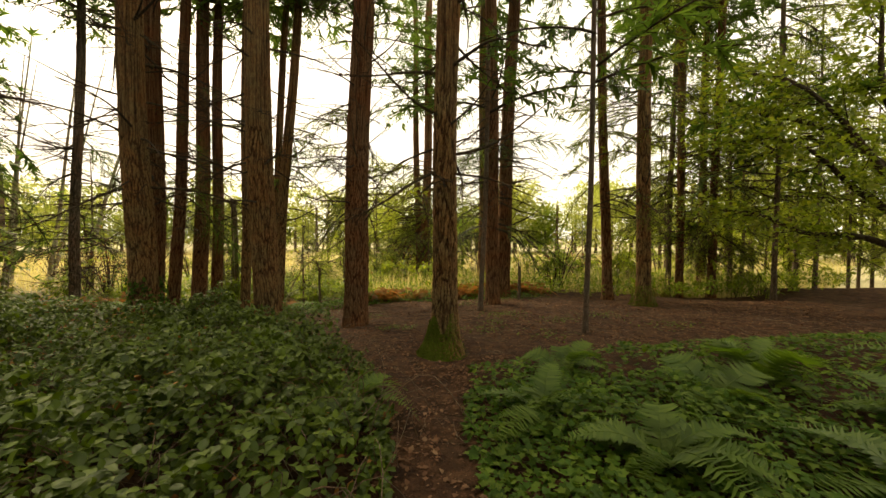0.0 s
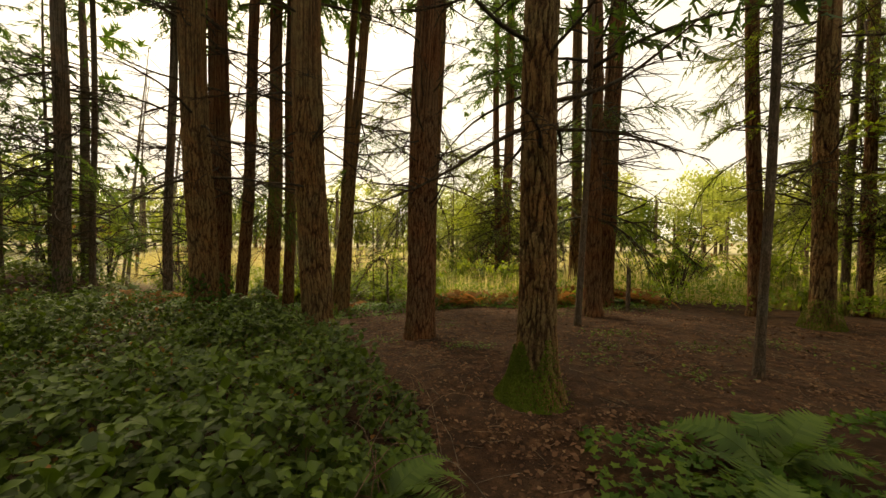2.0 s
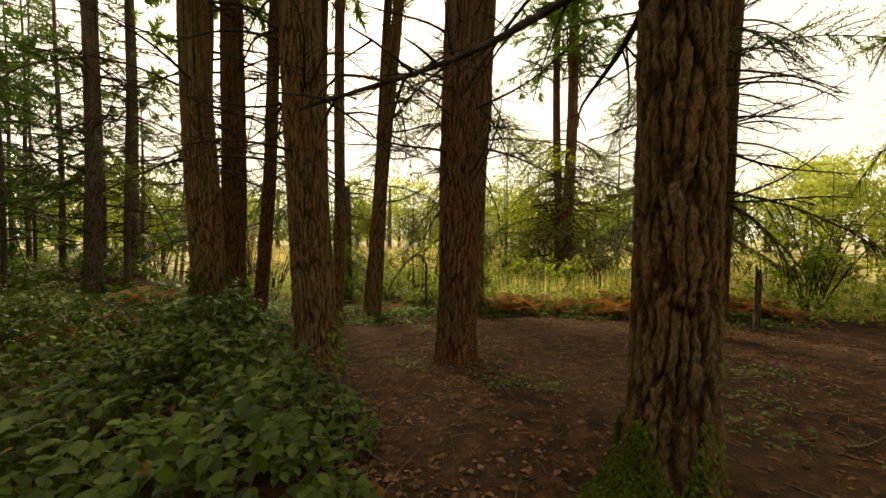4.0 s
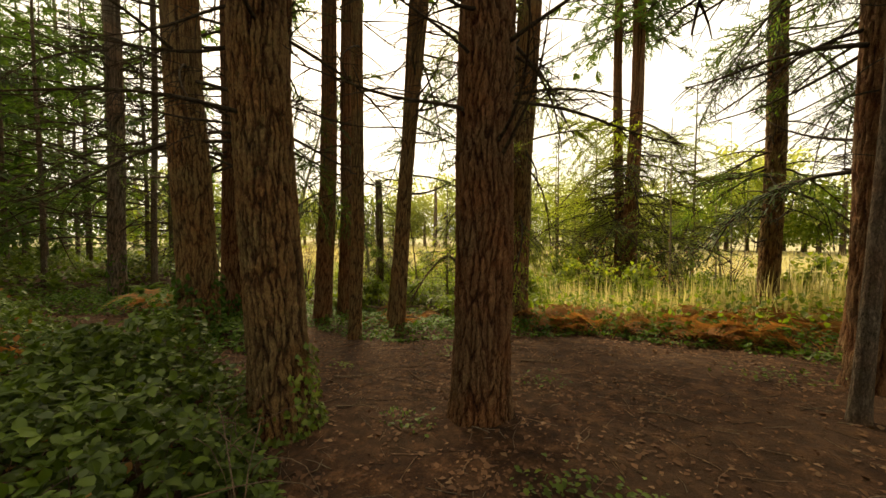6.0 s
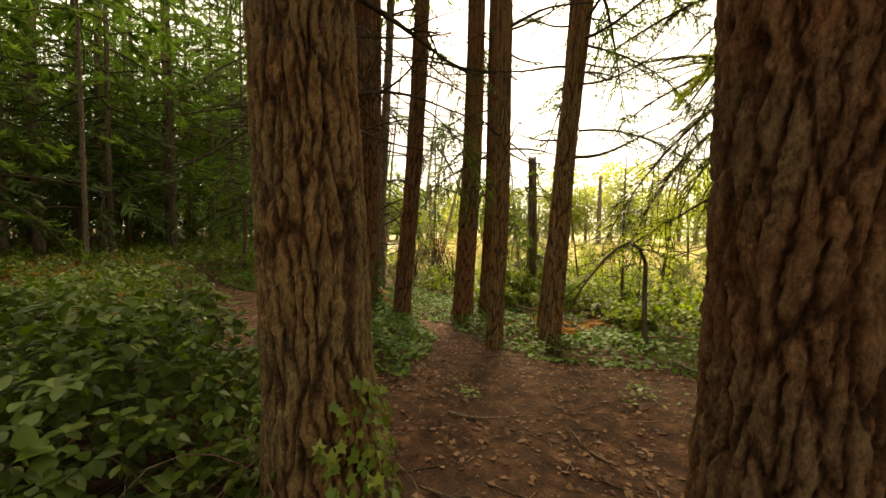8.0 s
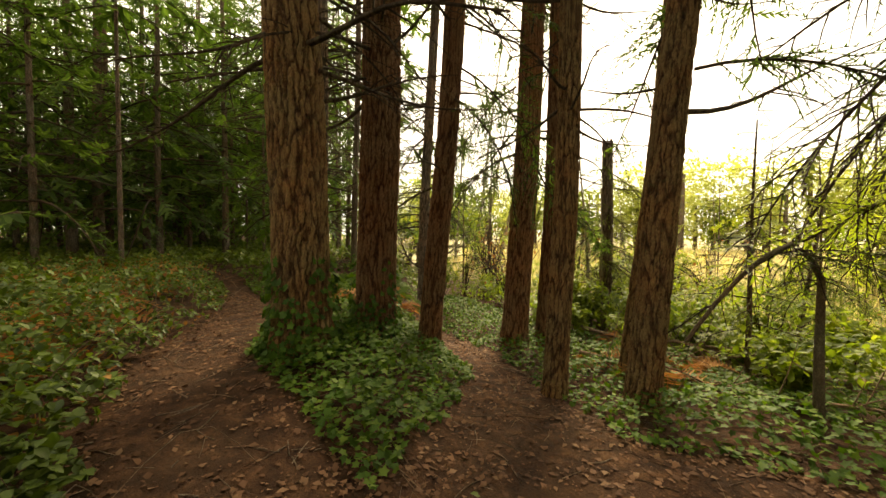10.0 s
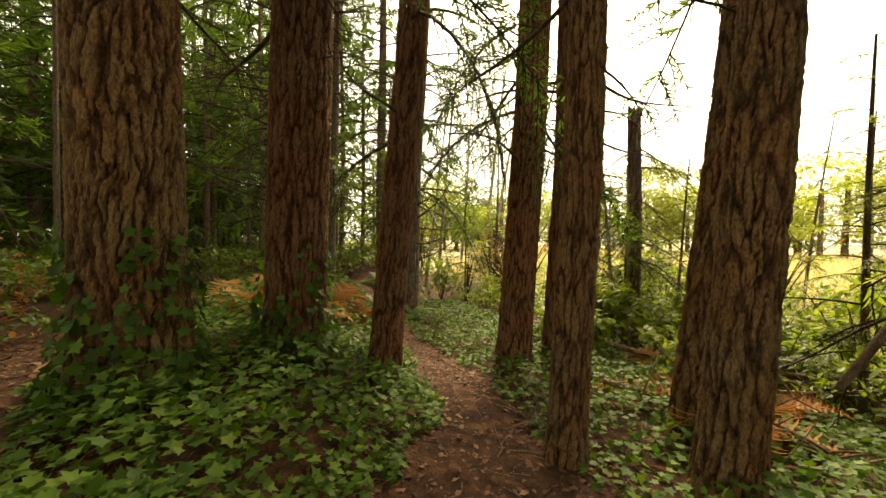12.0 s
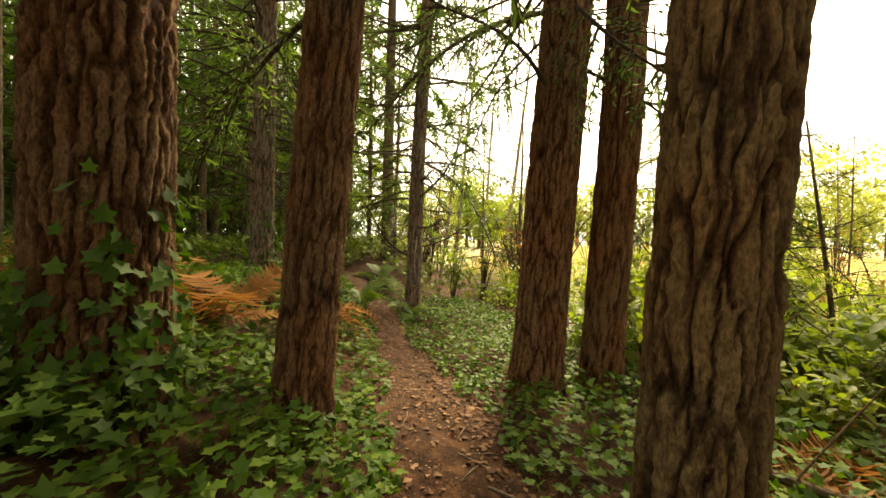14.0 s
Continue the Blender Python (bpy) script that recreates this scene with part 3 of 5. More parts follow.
BIG = "conifer with deeply furrowed reddish-brown bark and bare lower branches"
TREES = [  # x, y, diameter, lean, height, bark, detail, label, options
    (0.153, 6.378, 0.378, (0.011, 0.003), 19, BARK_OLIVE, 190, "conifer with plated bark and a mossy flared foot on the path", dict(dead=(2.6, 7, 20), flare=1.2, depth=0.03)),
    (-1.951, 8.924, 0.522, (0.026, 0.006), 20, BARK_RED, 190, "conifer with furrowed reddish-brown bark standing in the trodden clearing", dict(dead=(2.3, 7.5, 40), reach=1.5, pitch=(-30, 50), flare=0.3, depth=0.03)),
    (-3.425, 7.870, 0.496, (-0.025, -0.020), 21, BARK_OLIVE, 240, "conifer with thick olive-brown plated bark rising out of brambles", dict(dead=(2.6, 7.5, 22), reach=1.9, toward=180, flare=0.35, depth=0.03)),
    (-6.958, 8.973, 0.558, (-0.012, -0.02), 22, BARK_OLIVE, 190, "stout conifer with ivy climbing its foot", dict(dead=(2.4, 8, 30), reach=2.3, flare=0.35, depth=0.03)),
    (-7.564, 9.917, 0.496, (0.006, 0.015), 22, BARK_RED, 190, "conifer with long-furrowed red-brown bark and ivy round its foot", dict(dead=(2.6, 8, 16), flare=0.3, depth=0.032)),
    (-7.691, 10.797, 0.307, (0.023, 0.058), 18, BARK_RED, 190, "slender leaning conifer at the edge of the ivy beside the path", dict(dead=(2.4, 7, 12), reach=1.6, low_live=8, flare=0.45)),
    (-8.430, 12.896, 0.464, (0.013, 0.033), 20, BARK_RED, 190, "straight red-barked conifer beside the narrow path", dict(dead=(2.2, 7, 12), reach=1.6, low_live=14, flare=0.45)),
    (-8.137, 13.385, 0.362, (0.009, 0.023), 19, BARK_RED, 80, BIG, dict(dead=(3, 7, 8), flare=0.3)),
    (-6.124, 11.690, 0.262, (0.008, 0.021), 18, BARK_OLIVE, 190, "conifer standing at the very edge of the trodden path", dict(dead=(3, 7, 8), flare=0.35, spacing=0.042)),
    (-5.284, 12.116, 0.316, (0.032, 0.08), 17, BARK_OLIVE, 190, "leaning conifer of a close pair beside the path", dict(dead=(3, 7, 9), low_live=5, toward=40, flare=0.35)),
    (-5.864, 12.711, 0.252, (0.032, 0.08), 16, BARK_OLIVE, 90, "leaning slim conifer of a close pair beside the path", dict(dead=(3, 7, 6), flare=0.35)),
    (-12.857, 12.939, 0.301, (0.011, 0.027), 16, BARK_GREY, 56, "slim grey conifer beside a bend of the path", dict(dead=(1.2, 7, 44), reach=2.0, low_live=10)),
    (1.861, 12.649, 0.441, (0.03, 0), 19, BARK_RED, 80, "dark conifer, one of a close pair beyond the clearing", dict(dead=(2.2, 7, 22), reach=1.7, pitch=(-15, 25), low_live=8)),
    (1.408, 11.223, 0.364, (-0.02, -0.005), 18, BARK_RED, 80, "dark conifer, one of a close pair beyond the clearing", dict(dead=(2, 7, 16), low_live=6)),
    (0.991, 10.232, 0.125, (0.027, 0.007), 7, BARK_GREY, 40, "thin leaning young conifer in the clearing", dict(dead=(1.8, 6, 9), live=(5, 8), reach=0.7)),
    (2.751, 7.505, 0.100, (0.015, 0.004), 8, BARK_GREY, 40, "thin young conifer with a smooth pole-like trunk", dict(dead=(2.2, 6, 8), live=(4.5, 12), reach=0.8)),
    (5.211, 12.554, 0.296, (-0.04, 0), 19, BARK_RED, 80, BIG, dict(dead=(2.6, 7, 9), pale=True, reach=1.6, low_live=15, hi_live=9.5)),
    (5.711, 11.301, 0.376, (-0.013, -0.003), 21, BARK_OLIVE, 90, "conifer with a mossy foot at the edge of the clearing", dict(dead=(2.4, 7, 12), pale=True, reach=1.9, low_live=22, hi_live=9.5)),
    (-13.225, 10.040, 0.407, (0.008, 0.004), 20, BARK_GREY, 64, "conifer with ivy round its foot in the shaded wood", dict(dead=(1.6, 7, 44), reach=2.2, low_live=6)),
    (-13.642, 11.066, 0.175, (0.018, 0.008), 13, BARK_GREY, 40, "thin grey conifer in the thicket", dict(dead=(1.4, 7, 22), reach=1.4)),
    (-3.148, 13.383, 0.546, (0.02, 0.04), 20, BARK_OLIVE, 100, "stout conifer with drooping sprays at the far edge of the clearing", dict(dead=(2.0, 7.5, 10), toward=-150, reach=2.0, low_live=20, pale=True, pitch=(-60, -15), flare=0.5)),
    (1.373, 15.237, 0.340, (0.001, 0.001), 19, BARK_OLIVE, 64, "conifer with a mossy foot at the meadow's edge", dict(dead=(1.6, 7, 22), low_live=12, reach=1.8)),
    (-1.943, 23.552, 0.407, (-0.02, -0.009), 18, BARK_RED, 56, "one of two conifers grown together at the meadow's edge", dict(dead=(1.4, 7, 14), reach=3.0, low_live=24, pale=True)),
    (-1.499, 22.994, 0.562, (0.012, 0.005), 18, BARK_RED, 56, "one of two conifers grown together at the meadow's edge", dict(dead=(1.4, 7, 14), reach=3.0, low_live=24, pale=True)),
    (8.585, 14.451, 0.267, (-0.01, 0), 17, BARK_RED, 48, BIG, dict(dead=(1.8, 7, 16), pale=True, reach=2.1, low_live=24, hi_live=9.5)),
    (9.824, 14.559, 0.282, (0.01, 0), 17, BARK_RED, 48, BIG, dict(dead=(1.8, 7, 16), pale=True, reach=2.1, low_live=24, hi_live=9.5)),
    (10.561, 16.331, 0.295, (0, 0), 16, BARK_RED, 48, BIG, dict(dead=(1.8, 7, 12), reach=2.1, low_live=24, hi_live=9.5, pale=True)),
    (8.425, 14.880, 0.189, (0.01, 0), 13, BARK_GREY, 40, BIG, dict(dead=(1.8, 7, 12), reach=2.1, low_live=24, hi_live=9.5, pale=True)),
    (10.136, 12.248, 0.142, (0, 0), 10, BARK_GREY, 40, BIG, dict(dead=(1.8, 6, 10), reach=2.1, low_live=24, hi_live=9.5, live=(4, 30), pale=True)),
]
for i, (x, y, dia, lean, height, mat, detail, label, opts) in enumerate(TREES):
    z0 = float(land(x, y))
    conifer(x + lean[0] * z0, y + lean[1] * z0, dia, lean, height, mat, 100 + i, detail, label, **opts)


# ---- ground cover ----
def grow(poly, density, seed, near=None, near_density=0):
    """Random places in a polygon that are not trodden; near: (x, y, radius) with more of them."""
    r = np.random.RandomState(seed)
    px, py = [p[0] for p in poly], [p[1] for p in poly]
    x0, x1, y0, y1 = min(px), max(px), min(py), max(py)
    n = int((x1 - x0) * (y1 - y0) * density)
    x, y = r.uniform(x0, x1, n), r.uniform(y0, y1, n)
    for nx, ny, rad in near or ():
        m = int(math.pi * rad * rad * near_density)
        a, d = r.uniform(0, 2 * np.pi, m), rad * np.sqrt(r.rand(m))
        x, y = np.r_[x, nx + d * np.cos(a)], np.r_[y, ny + d * np.sin(a)]
    ok = (inside(x, y, poly) > 0) & (bare(x, y) < 0.03)
    return x[ok], y[ok], r


def bed(name, label, category, shape, mat, poly, density, seed, height, size, spread=0.6, near=None, near_density=0, cluster=1, width=1.0, rim=0.7, mounds=()):
    """A low bed of leaves over the ground."""
    x, y, r = grow(poly, density, seed, near, near_density)
    h = height * (0.3 + 0.7 * smooth(0, rim, -bare(x, y))) * (0.55 + 0.9 * vnoise(x * 1.5, y * 1.5, seed + 1)) * (0.75 + 0.5 * vnoise(x * 5, y * 5, seed + 2))
    for mx, my, mr, gain in mounds:
        h = h * (1 + gain * np.exp(-((x - mx) ** 2 + (y - my) ** 2) / (mr * mr)))
    z = land(x, y) + 0.015 + h * (1 - 0.75 * r.rand(len(x)) ** 1.7)
    yaw = r.uniform(0, 2 * np.pi, len(x))
    P, Y, T, S = [], [], [], []
    for k in range(cluster):
        turn = (k - (cluster - 1) / 2) * 1.25
        P.append(np.stack([x, y, z], -1))
        Y.append(yaw + turn + r.normal(0, 0.2, len(x)))
        T.append(r.normal(-0.12, spread, len(x)))
        S.append(r.uniform(size[0], size[1], len(x)) * (1.0 if k == cluster // 2 else 0.85))
    v, f = scatter(shape, np.concatenate(P), np.concatenate(Y), np.concatenate(T), np.concatenate(S), width)
    return tagged(new(name, mesh_np(name, v, f, mat)), label, category, kind="stuff")


LEFT = [(0.0, -5), (0.06, 2), (-0.3, 4.2), (-0.9, 5.9), (-1.9, 7.6), (-3.1, 9.0), (-4.0, 8.7), (-5.2, 7.8), (-7.2, 7.6), (-9.7, 8.1), (-12, 8.0), (-15, 7.6), (-15, -5)]
MIDDLE = [(-4.3, 8.9), (-5.0, 10.2), (-6.9, 11.5), (-10, 12.0), (-12.5, 12.0), (-15, 11.2), (-16, 8.0), (-12, 8.6), (-9.7, 8.9), (-7.5, 8.4), (-5.6, 8.5)]
START = [(0.3, -5), (0.5, 2), (0.4, 4), (0.5, 5.6), (3, 6.6), (7.5, 7.6), (13, 8.4), (13, -5)]
BESIDE = [(-4.2, 11.0), (-6.5, 11.6), (-10, 12.2), (-14, 12.0), (-15, 15.0), (-9, 15.0), (-5, 14.6), (-2.6, 14.0), (1.6, 13.6), (3, 12.6), (1.2, 12.2), (-1.4, 12.6), (-2.9, 12.0)]
WOOD = [(-14.5, -9), (-42, -9), (-42, 18), (-15, 14.5), (-15.5, 11), (-16, 8.3), (-15, 7.2)]
bed("bramble_thicket", "dense knee-high dark green bramble leaves beside the path", "brambles", OVATE, BRAMBLE, LEFT, 120, 11, 0.56, (0.042, 0.095), 0.62,
    [(-2.2, 5.4, 2.9), (-1.6, 2.4, 2.2), (-3.6, 7.4, 1.4), (-4.5, 7.4, 1.0), (-6.4, 6.6, 1.6), (-7, 4.5, 2.0)], 240, cluster=3, rim=0.6, mounds=[(-4.2, 7.2, 1.1, 0.25), (-6.2, 7.1, 1.5, 0.25), (-3.2, 7.0, 0.9, 0.2)])
bed("withered_leaves", "withered red-brown leaves scattered through the brambles", "brambles", OVATE, BRACKEN, LEFT, 26, 21, 0.55, (0.03, 0.075), 0.7)
bed("ivy_bed", "low dark green ivy covering a bank round the trunks", "ivy", LOBED, IVY, MIDDLE, 400, 12, 0.22, (0.042, 0.08), 0.55, [(-6.6, 10.2, 1.9)], 420, rim=0.4)
bed("ivy_bed", "low ivy with sparse gaps under the sword ferns", "ivy", LOBED, IVY, START, 220, 13, 0.16, (0.05, 0.085), 0.45, [(1.6, 2.8, 2.2)], 500)
bed("ivy_bed", "dark green ivy between the path and the meadow", "ivy", LOBED, IVY, BESIDE, 430, 14, 0.22, (0.042, 0.078), 0.6)
bed("undergrowth", "shaded low undergrowth on the floor of the wood", "undergrowth", OVATE, BRAMBLE, WOOD, 60, 15, 0.5, (0.1, 0.2), 0.6)
bed("thicket", "dim leafy thicket deep in the wood", "undergrowth", OVATE, FERN, [(-22, -16), (-60, -16), (-60, 16), (-30, 17), (-24, 11)], 24, 18, 2.6, (0.12, 0.26), 0.8)
FAR_HERBS = [(-16, 15), (-9, 15.0), (-5, 14.2), (-2.6, 13.6), (1.6, 13.2), (3, 12.4), (8, 12.2), (14, 13.5), (16, 22), (-20, 23)]
bed("meadow_herbs", "sunlit yellow-green low herbs at the edge of the meadow", "undergrowth", OVATE, SHRUB, FAR_HERBS, 110, 16, 0.6, (0.06, 0.13), 0.7)


def canes():
    """Arching thin stems, red-brown and bare, through the brambles."""
    x, y, r = grow(LEFT, 4, 71, [(-2.2, 5.4, 2.9), (-1.6, 2.4, 2.2), (-3.6, 7.2, 1.4)], 9)
    pieces = []
    for a, b in zip(x, y):
        yaw, ln, top = r.uniform(0, 6.3), r.uniform(0.5, 1.3), r.uniform(0.25, 0.62)
        t = np.linspace(0, 1, 8)
        px, py = a + ln * t * math.cos(yaw) + 0.06 * np.sin(5 * t + a), b + ln * t * math.sin(yaw)
        pz = land(a, b) + top * np.sin(np.pi * (0.08 + 0.8 * t)) + 0.03 * np.sin(9 * t + b)
        pieces.append(tube(np.stack([px, py, pz], -1), r.uniform(0.0022, 0.0055) * (1 - 0.6 * t), 4))
    v, f = join_np(pieces)
    tagged(new("bramble_canes", mesh_np("bramble_canes", v, f, STICK)), "thin arching brown stems among the brambles", "brambles", kind="stuff")


canes()


def grass():
    r = np.random.RandomState(31)
    n = 52000
    y = 14.5 + 42 * r.rand(n) ** 1.6
    x = r.uniform(-1, 1, n) * (16 + (y - 14) * 1.1) - 3
    ok = (bare(x, y) < -0.2) & ((x > -3.5) | (y > 18.5)) & (vnoise(x * 0.5, y * 0.5, 33) + 0.03 * (y - 15) > 0.35)
    x, y = x[ok], y[ok]
    n = len(x)
    pos = np.stack([x, y, land(x, y) - 0.02], -1)
    v, f = scatter(BLADE, pos, r.uniform(0, 2 * np.pi, n), r.normal(1.25, 0.25, n), r.uniform(0.4, 1.15, n) * (0.7 + 0.5 * vnoise(x * 0.4, y * 0.4, 34)), 0.03)
    tagged(new("meadow_grass", mesh_np("meadow_grass", v, f, STRAW)), "tall straw-coloured dry grass in a sunlit meadow", "grass", kind="stuff")


grass()


def litter():
    r = np.random.RandomState(41)
    x, y = r.uniform(-13, 10, 230000), r.uniform(-1, 14, 230000)
    d = bare(x, y)
    edge = np.exp(-np.abs(d) / 0.3)
    ok = (d > -0.35) & (r.rand(len(x)) < 0.2 + 0.5 * edge + 0.45 * (vnoise(x * 2, y * 2, 42) > 0.6))
    x, y = x[ok], y[ok]
    n = len(x)
    v, f = scatter(FLAKE, np.stack([x, y, land(x, y) + 0.008], -1), r.uniform(0, 6.3, n), r.normal(0, 0.38, n), 0.014 + 0.06 * r.rand(n) ** 2.2, 1.2)
    tagged(new("leaf_litter", mesh_np("leaf_litter", v, f, LITTER)), "scattered dead brown leaves on the trodden soil", "leaf litter", kind="stuff")
    pieces = []
    x, y = r.uniform(-12, 9, 6000), r.uniform(-1, 14, 6000)
    ok = (bare(x, y) > -0.3) & (r.rand(6000) < 0.85)
    for a, b in zip(x[ok], y[ok]):
        yaw, ln = r.uniform(0, 6.3), r.uniform(0.05, 0.32)
        t = np.linspace(-0.5, 0.5, 3)
        px, py = a + t * ln * math.cos(yaw) + 0.05 * ln * r.randn(3), b + t * ln * math.sin(yaw)
        pieces.append(tube(np.stack([px, py, land(px, py) + 0.006], -1), np.full(3, r.uniform(0.002, 0.0055)), 3))
    v, f = join_np(pieces)
    tagged(new("twig_litter", mesh_np("twig_litter", v, f, STICK)), "small dead twigs strewn over the path", "twigs", kind="stuff")


litter()


def weeds():
    """Low green tufts here and there on the trodden soil."""
    r = np.random.RandomState(19)
    P = []
    for cx, cy, rad, n in [(1.5, 9.2, 0.5, 150), (2.6, 8.6, 0.4, 90), (0.9, 7.6, 0.35, 80), (-0.6, 8.1, 0.3, 60), (3.6, 9.0, 0.5, 120), (2.0, 7.2, 0.4, 80), (0.7, 11.2, 0.4, 90), (-2.4, 8.4, 0.25, 60), (-3.4, 11.0, 0.3, 60),
                           (-1.0, 8.0, 0.3, 70), (4.6, 8.0, 0.5, 100), (1.9, 12.2, 0.7, 420), (2.6, 12.3, 0.6, 300), (-4.4, 9.6, 0.2, 40), (-1.7, 10.2, 0.3, 50), (1.2, 8.3, 0.3, 60)]:
        P.append(np.stack([cx + r.normal(0, rad * 0.6, n), cy + r.normal(0, rad * 0.4, n)], -1))
    P = np.concatenate(P)
    n = len(P)
    v, f = scatter(OVATE, np.stack([P[:, 0], P[:, 1], land(P[:, 0], P[:, 1]) + r.uniform(0.01, 0.1, n)], -1), r.uniform(0, 6.3, n), r.normal(0.1, 0.5, n), r.uniform(0.025, 0.06, n))
    tagged(new("weed_tuft", mesh_np("weed_tuft", v, f, BRAMBLE)), "small green weeds sprouting from trodden soil", "weeds", kind="stuff")


weeds()


# ---- ferns ----
def frond(seed, mat, pairs=24, arch=0.5):
    """A fern frond one metre long along +x, arching over, with leaflets on both sides."""
    r = np.random.RandomState(seed)
    t = np.linspace(0, 1, 10)
    pts = np.stack([t * 0.92, 0.04 * np.sin(3 * t + seed), 0.75 * t - (0.75 + arch) * t ** 2.2 * 0.8], -1)
    sv, sf = tube(pts, 0.006 * (1 - 0.8 * t) + 0.0008, 4)
    pos, yaw, tilt, size = [], [], [], []
    for k in range(pairs):
        a = 0.12 + 0.86 * k / pairs
        base = [np.interp(a, t, pts[:, c]) for c in range(3)]
        for s in (-1, 1):
            pos.append(base)
            yaw.append(s * r.uniform(1.15, 1.35) - math.pi / 2)
            tilt.append(r.uniform(-0.35, 0.05))
            size.append(0.19 * math.sin(math.pi * min(0.16 + a * 0.84, 1.0)) ** 0.8 + 0.012)
    lv, lf = scatter(BLADE, np.array(pos), np.array(yaw), np.array(tilt), np.array(size), 0.24)
    v, f = join_np([(sv, np.concatenate([sf[:, [0, 1, 2]], sf[:, [0, 2, 3]]])), (lv, lf)])
    return mesh_np("frond", v, f, mat)


FRONDS = [frond(i, FERN, 26, 0.25 + 0.15 * i) for i in range(4)]
BROWN = [frond(10 + i, BRACKEN, 18, 0.4 + 0.2 * i) for i in range(4)]


def fern(x, y, size, n, seed, brown=False):
    rng = random.Random(seed)
    ob = new("bracken" if brown else "sword_fern")
    ob.matrix_basis = pose(x, y, float(land(x, y)) + 0.02)
    if brown:
        tagged(ob, "withered orange-brown bracken among the ivy", "fern", "bracken plants")
    else:
        tagged(ob, "green sword fern with arching fronds beside the path", "fern", "sword ferns")
    for k in range(n):
        m = along(0, 0, 0, k * 360 / n + rng.uniform(-20, 20), rng.uniform(-8, 38), size * rng.uniform(0.7, 1.1), rng.uniform(-25, 25))
        child("frond", rng.choice(BROWN if brown else FRONDS), ob, m=m)


for i, (x, y, s, n) in enumerate([(1.15, 4.0, 0.72, 12), (1.9, 3.3, 0.85, 12), (3.9, 5.0, 1.1, 14), (4.4, 3.8, 1.0, 13), (-0.7, 4.2, 0.75, 10), (5.8, 4.7, 1.0, 12), (1.7, 5.2, 0.75, 9), (3.0, 4.4, 0.9, 12), (3.2, 2.9, 0.9, 11),
                                  (-11.8, 11.7, 0.8, 10), (-13.2, 10.6, 0.9, 11), (-13.9, 12.4, 0.9, 10), (-16, 9.5, 0.9, 9), (-12.6, 12.9, 0.7, 9), (-18, 8.0, 1.0, 9), (-19, 11, 1.0, 9)]):
    fern(x, y, s, n, 300 + i)
rb = random.Random(9)
for i in range(106):
    if i < 34 or i > 63:
        x, y = rb.uniform(-3.2, 3.4), rb.uniform(13.0, 15.6)
    elif i < 42:
        x, y = rb.uniform(-10.3, -8.3), rb.uniform(9.3, 11.1)
    elif i < 54:
        x, y = rb.uniform(-10.5, -5.8), rb.uniform(5.0, 7.0)
    else:
        x, y = rb.uniform(-8.6, -5.6), rb.uniform(13.0, 14.6)
    if float(bare(np.array(x), np.array(y))) < -0.15:
        fern(x, y, rb.uniform(0.9, 1.2) if 42 <= i < 54 else rb.uniform(0.6, 0.95), 8, 400 + i, True)
for i in range(20):
    x, y = rb.uniform(-17, -11.8), rb.uniform(3.6, 7.0)
    if float(bare(np.array(x), np.array(y))) < -0.1:
        fern(x, y, rb.uniform(0.9, 1.25), 8, 500 + i, True)


# ---- shrubs, saplings and the snag ----
def shrub(seed, height, mat, leaves=420, leaf=(0.05, 0.1)):
    """A loose shrub of thin stems and single leaves: (wood, leaves) meshes."""
    r = np.random.RandomState(seed)
    wood, pos = [], []
    for k in range(9):
        a, sp = r.uniform(0, 6.3), r.uniform(0.15, 0.6)
        t = np.linspace(0, 1, 7)
        top = np.array([math.cos(a) * sp * height, math.sin(a) * sp * height, height * r.uniform(0.6, 1.1)])
        q = top * t[:, None] + np.array([0, 0, 0.18 * height]) * np.sin(t * 3)[:, None]
        wood.append(tube(q, 0.009 * (1 - 0.8 * t) + 0.001, 4))
        for j in range(5):
            b = r.uniform(0.3, 1)
            base = np.array([np.interp(b, t, q[:, c]) for c in range(3)])
            d = r.normal(0, 1, 3) * [1, 1, 0.4]
            d = d / np.linalg.norm(d) * height * r.uniform(0.12, 0.35)
            u = np.linspace(0, 1, 4)
            tw = base + d * u[:, None]
            wood.append(tube(tw, 0.003 * (1 - 0.7 * u) + 0.0006, 3))
            for i in range(max(leaves // 45, 1)):
                pos.append(base + d * r.uniform(0.2, 1.15) + r.normal(0, 0.04, 3))
    pos = np.array(pos)
    n = len(pos)
    v, f = scatter(OVATE, pos, r.uniform(0, 6.3, n), r.normal(-0.3, 0.6, n), r.uniform(leaf[0], leaf[1], n))
    wv, wf = join_np(wood)
    return mesh_np("branchwork", wv, wf, TWIG), mesh_np("foliage", v, f, mat)


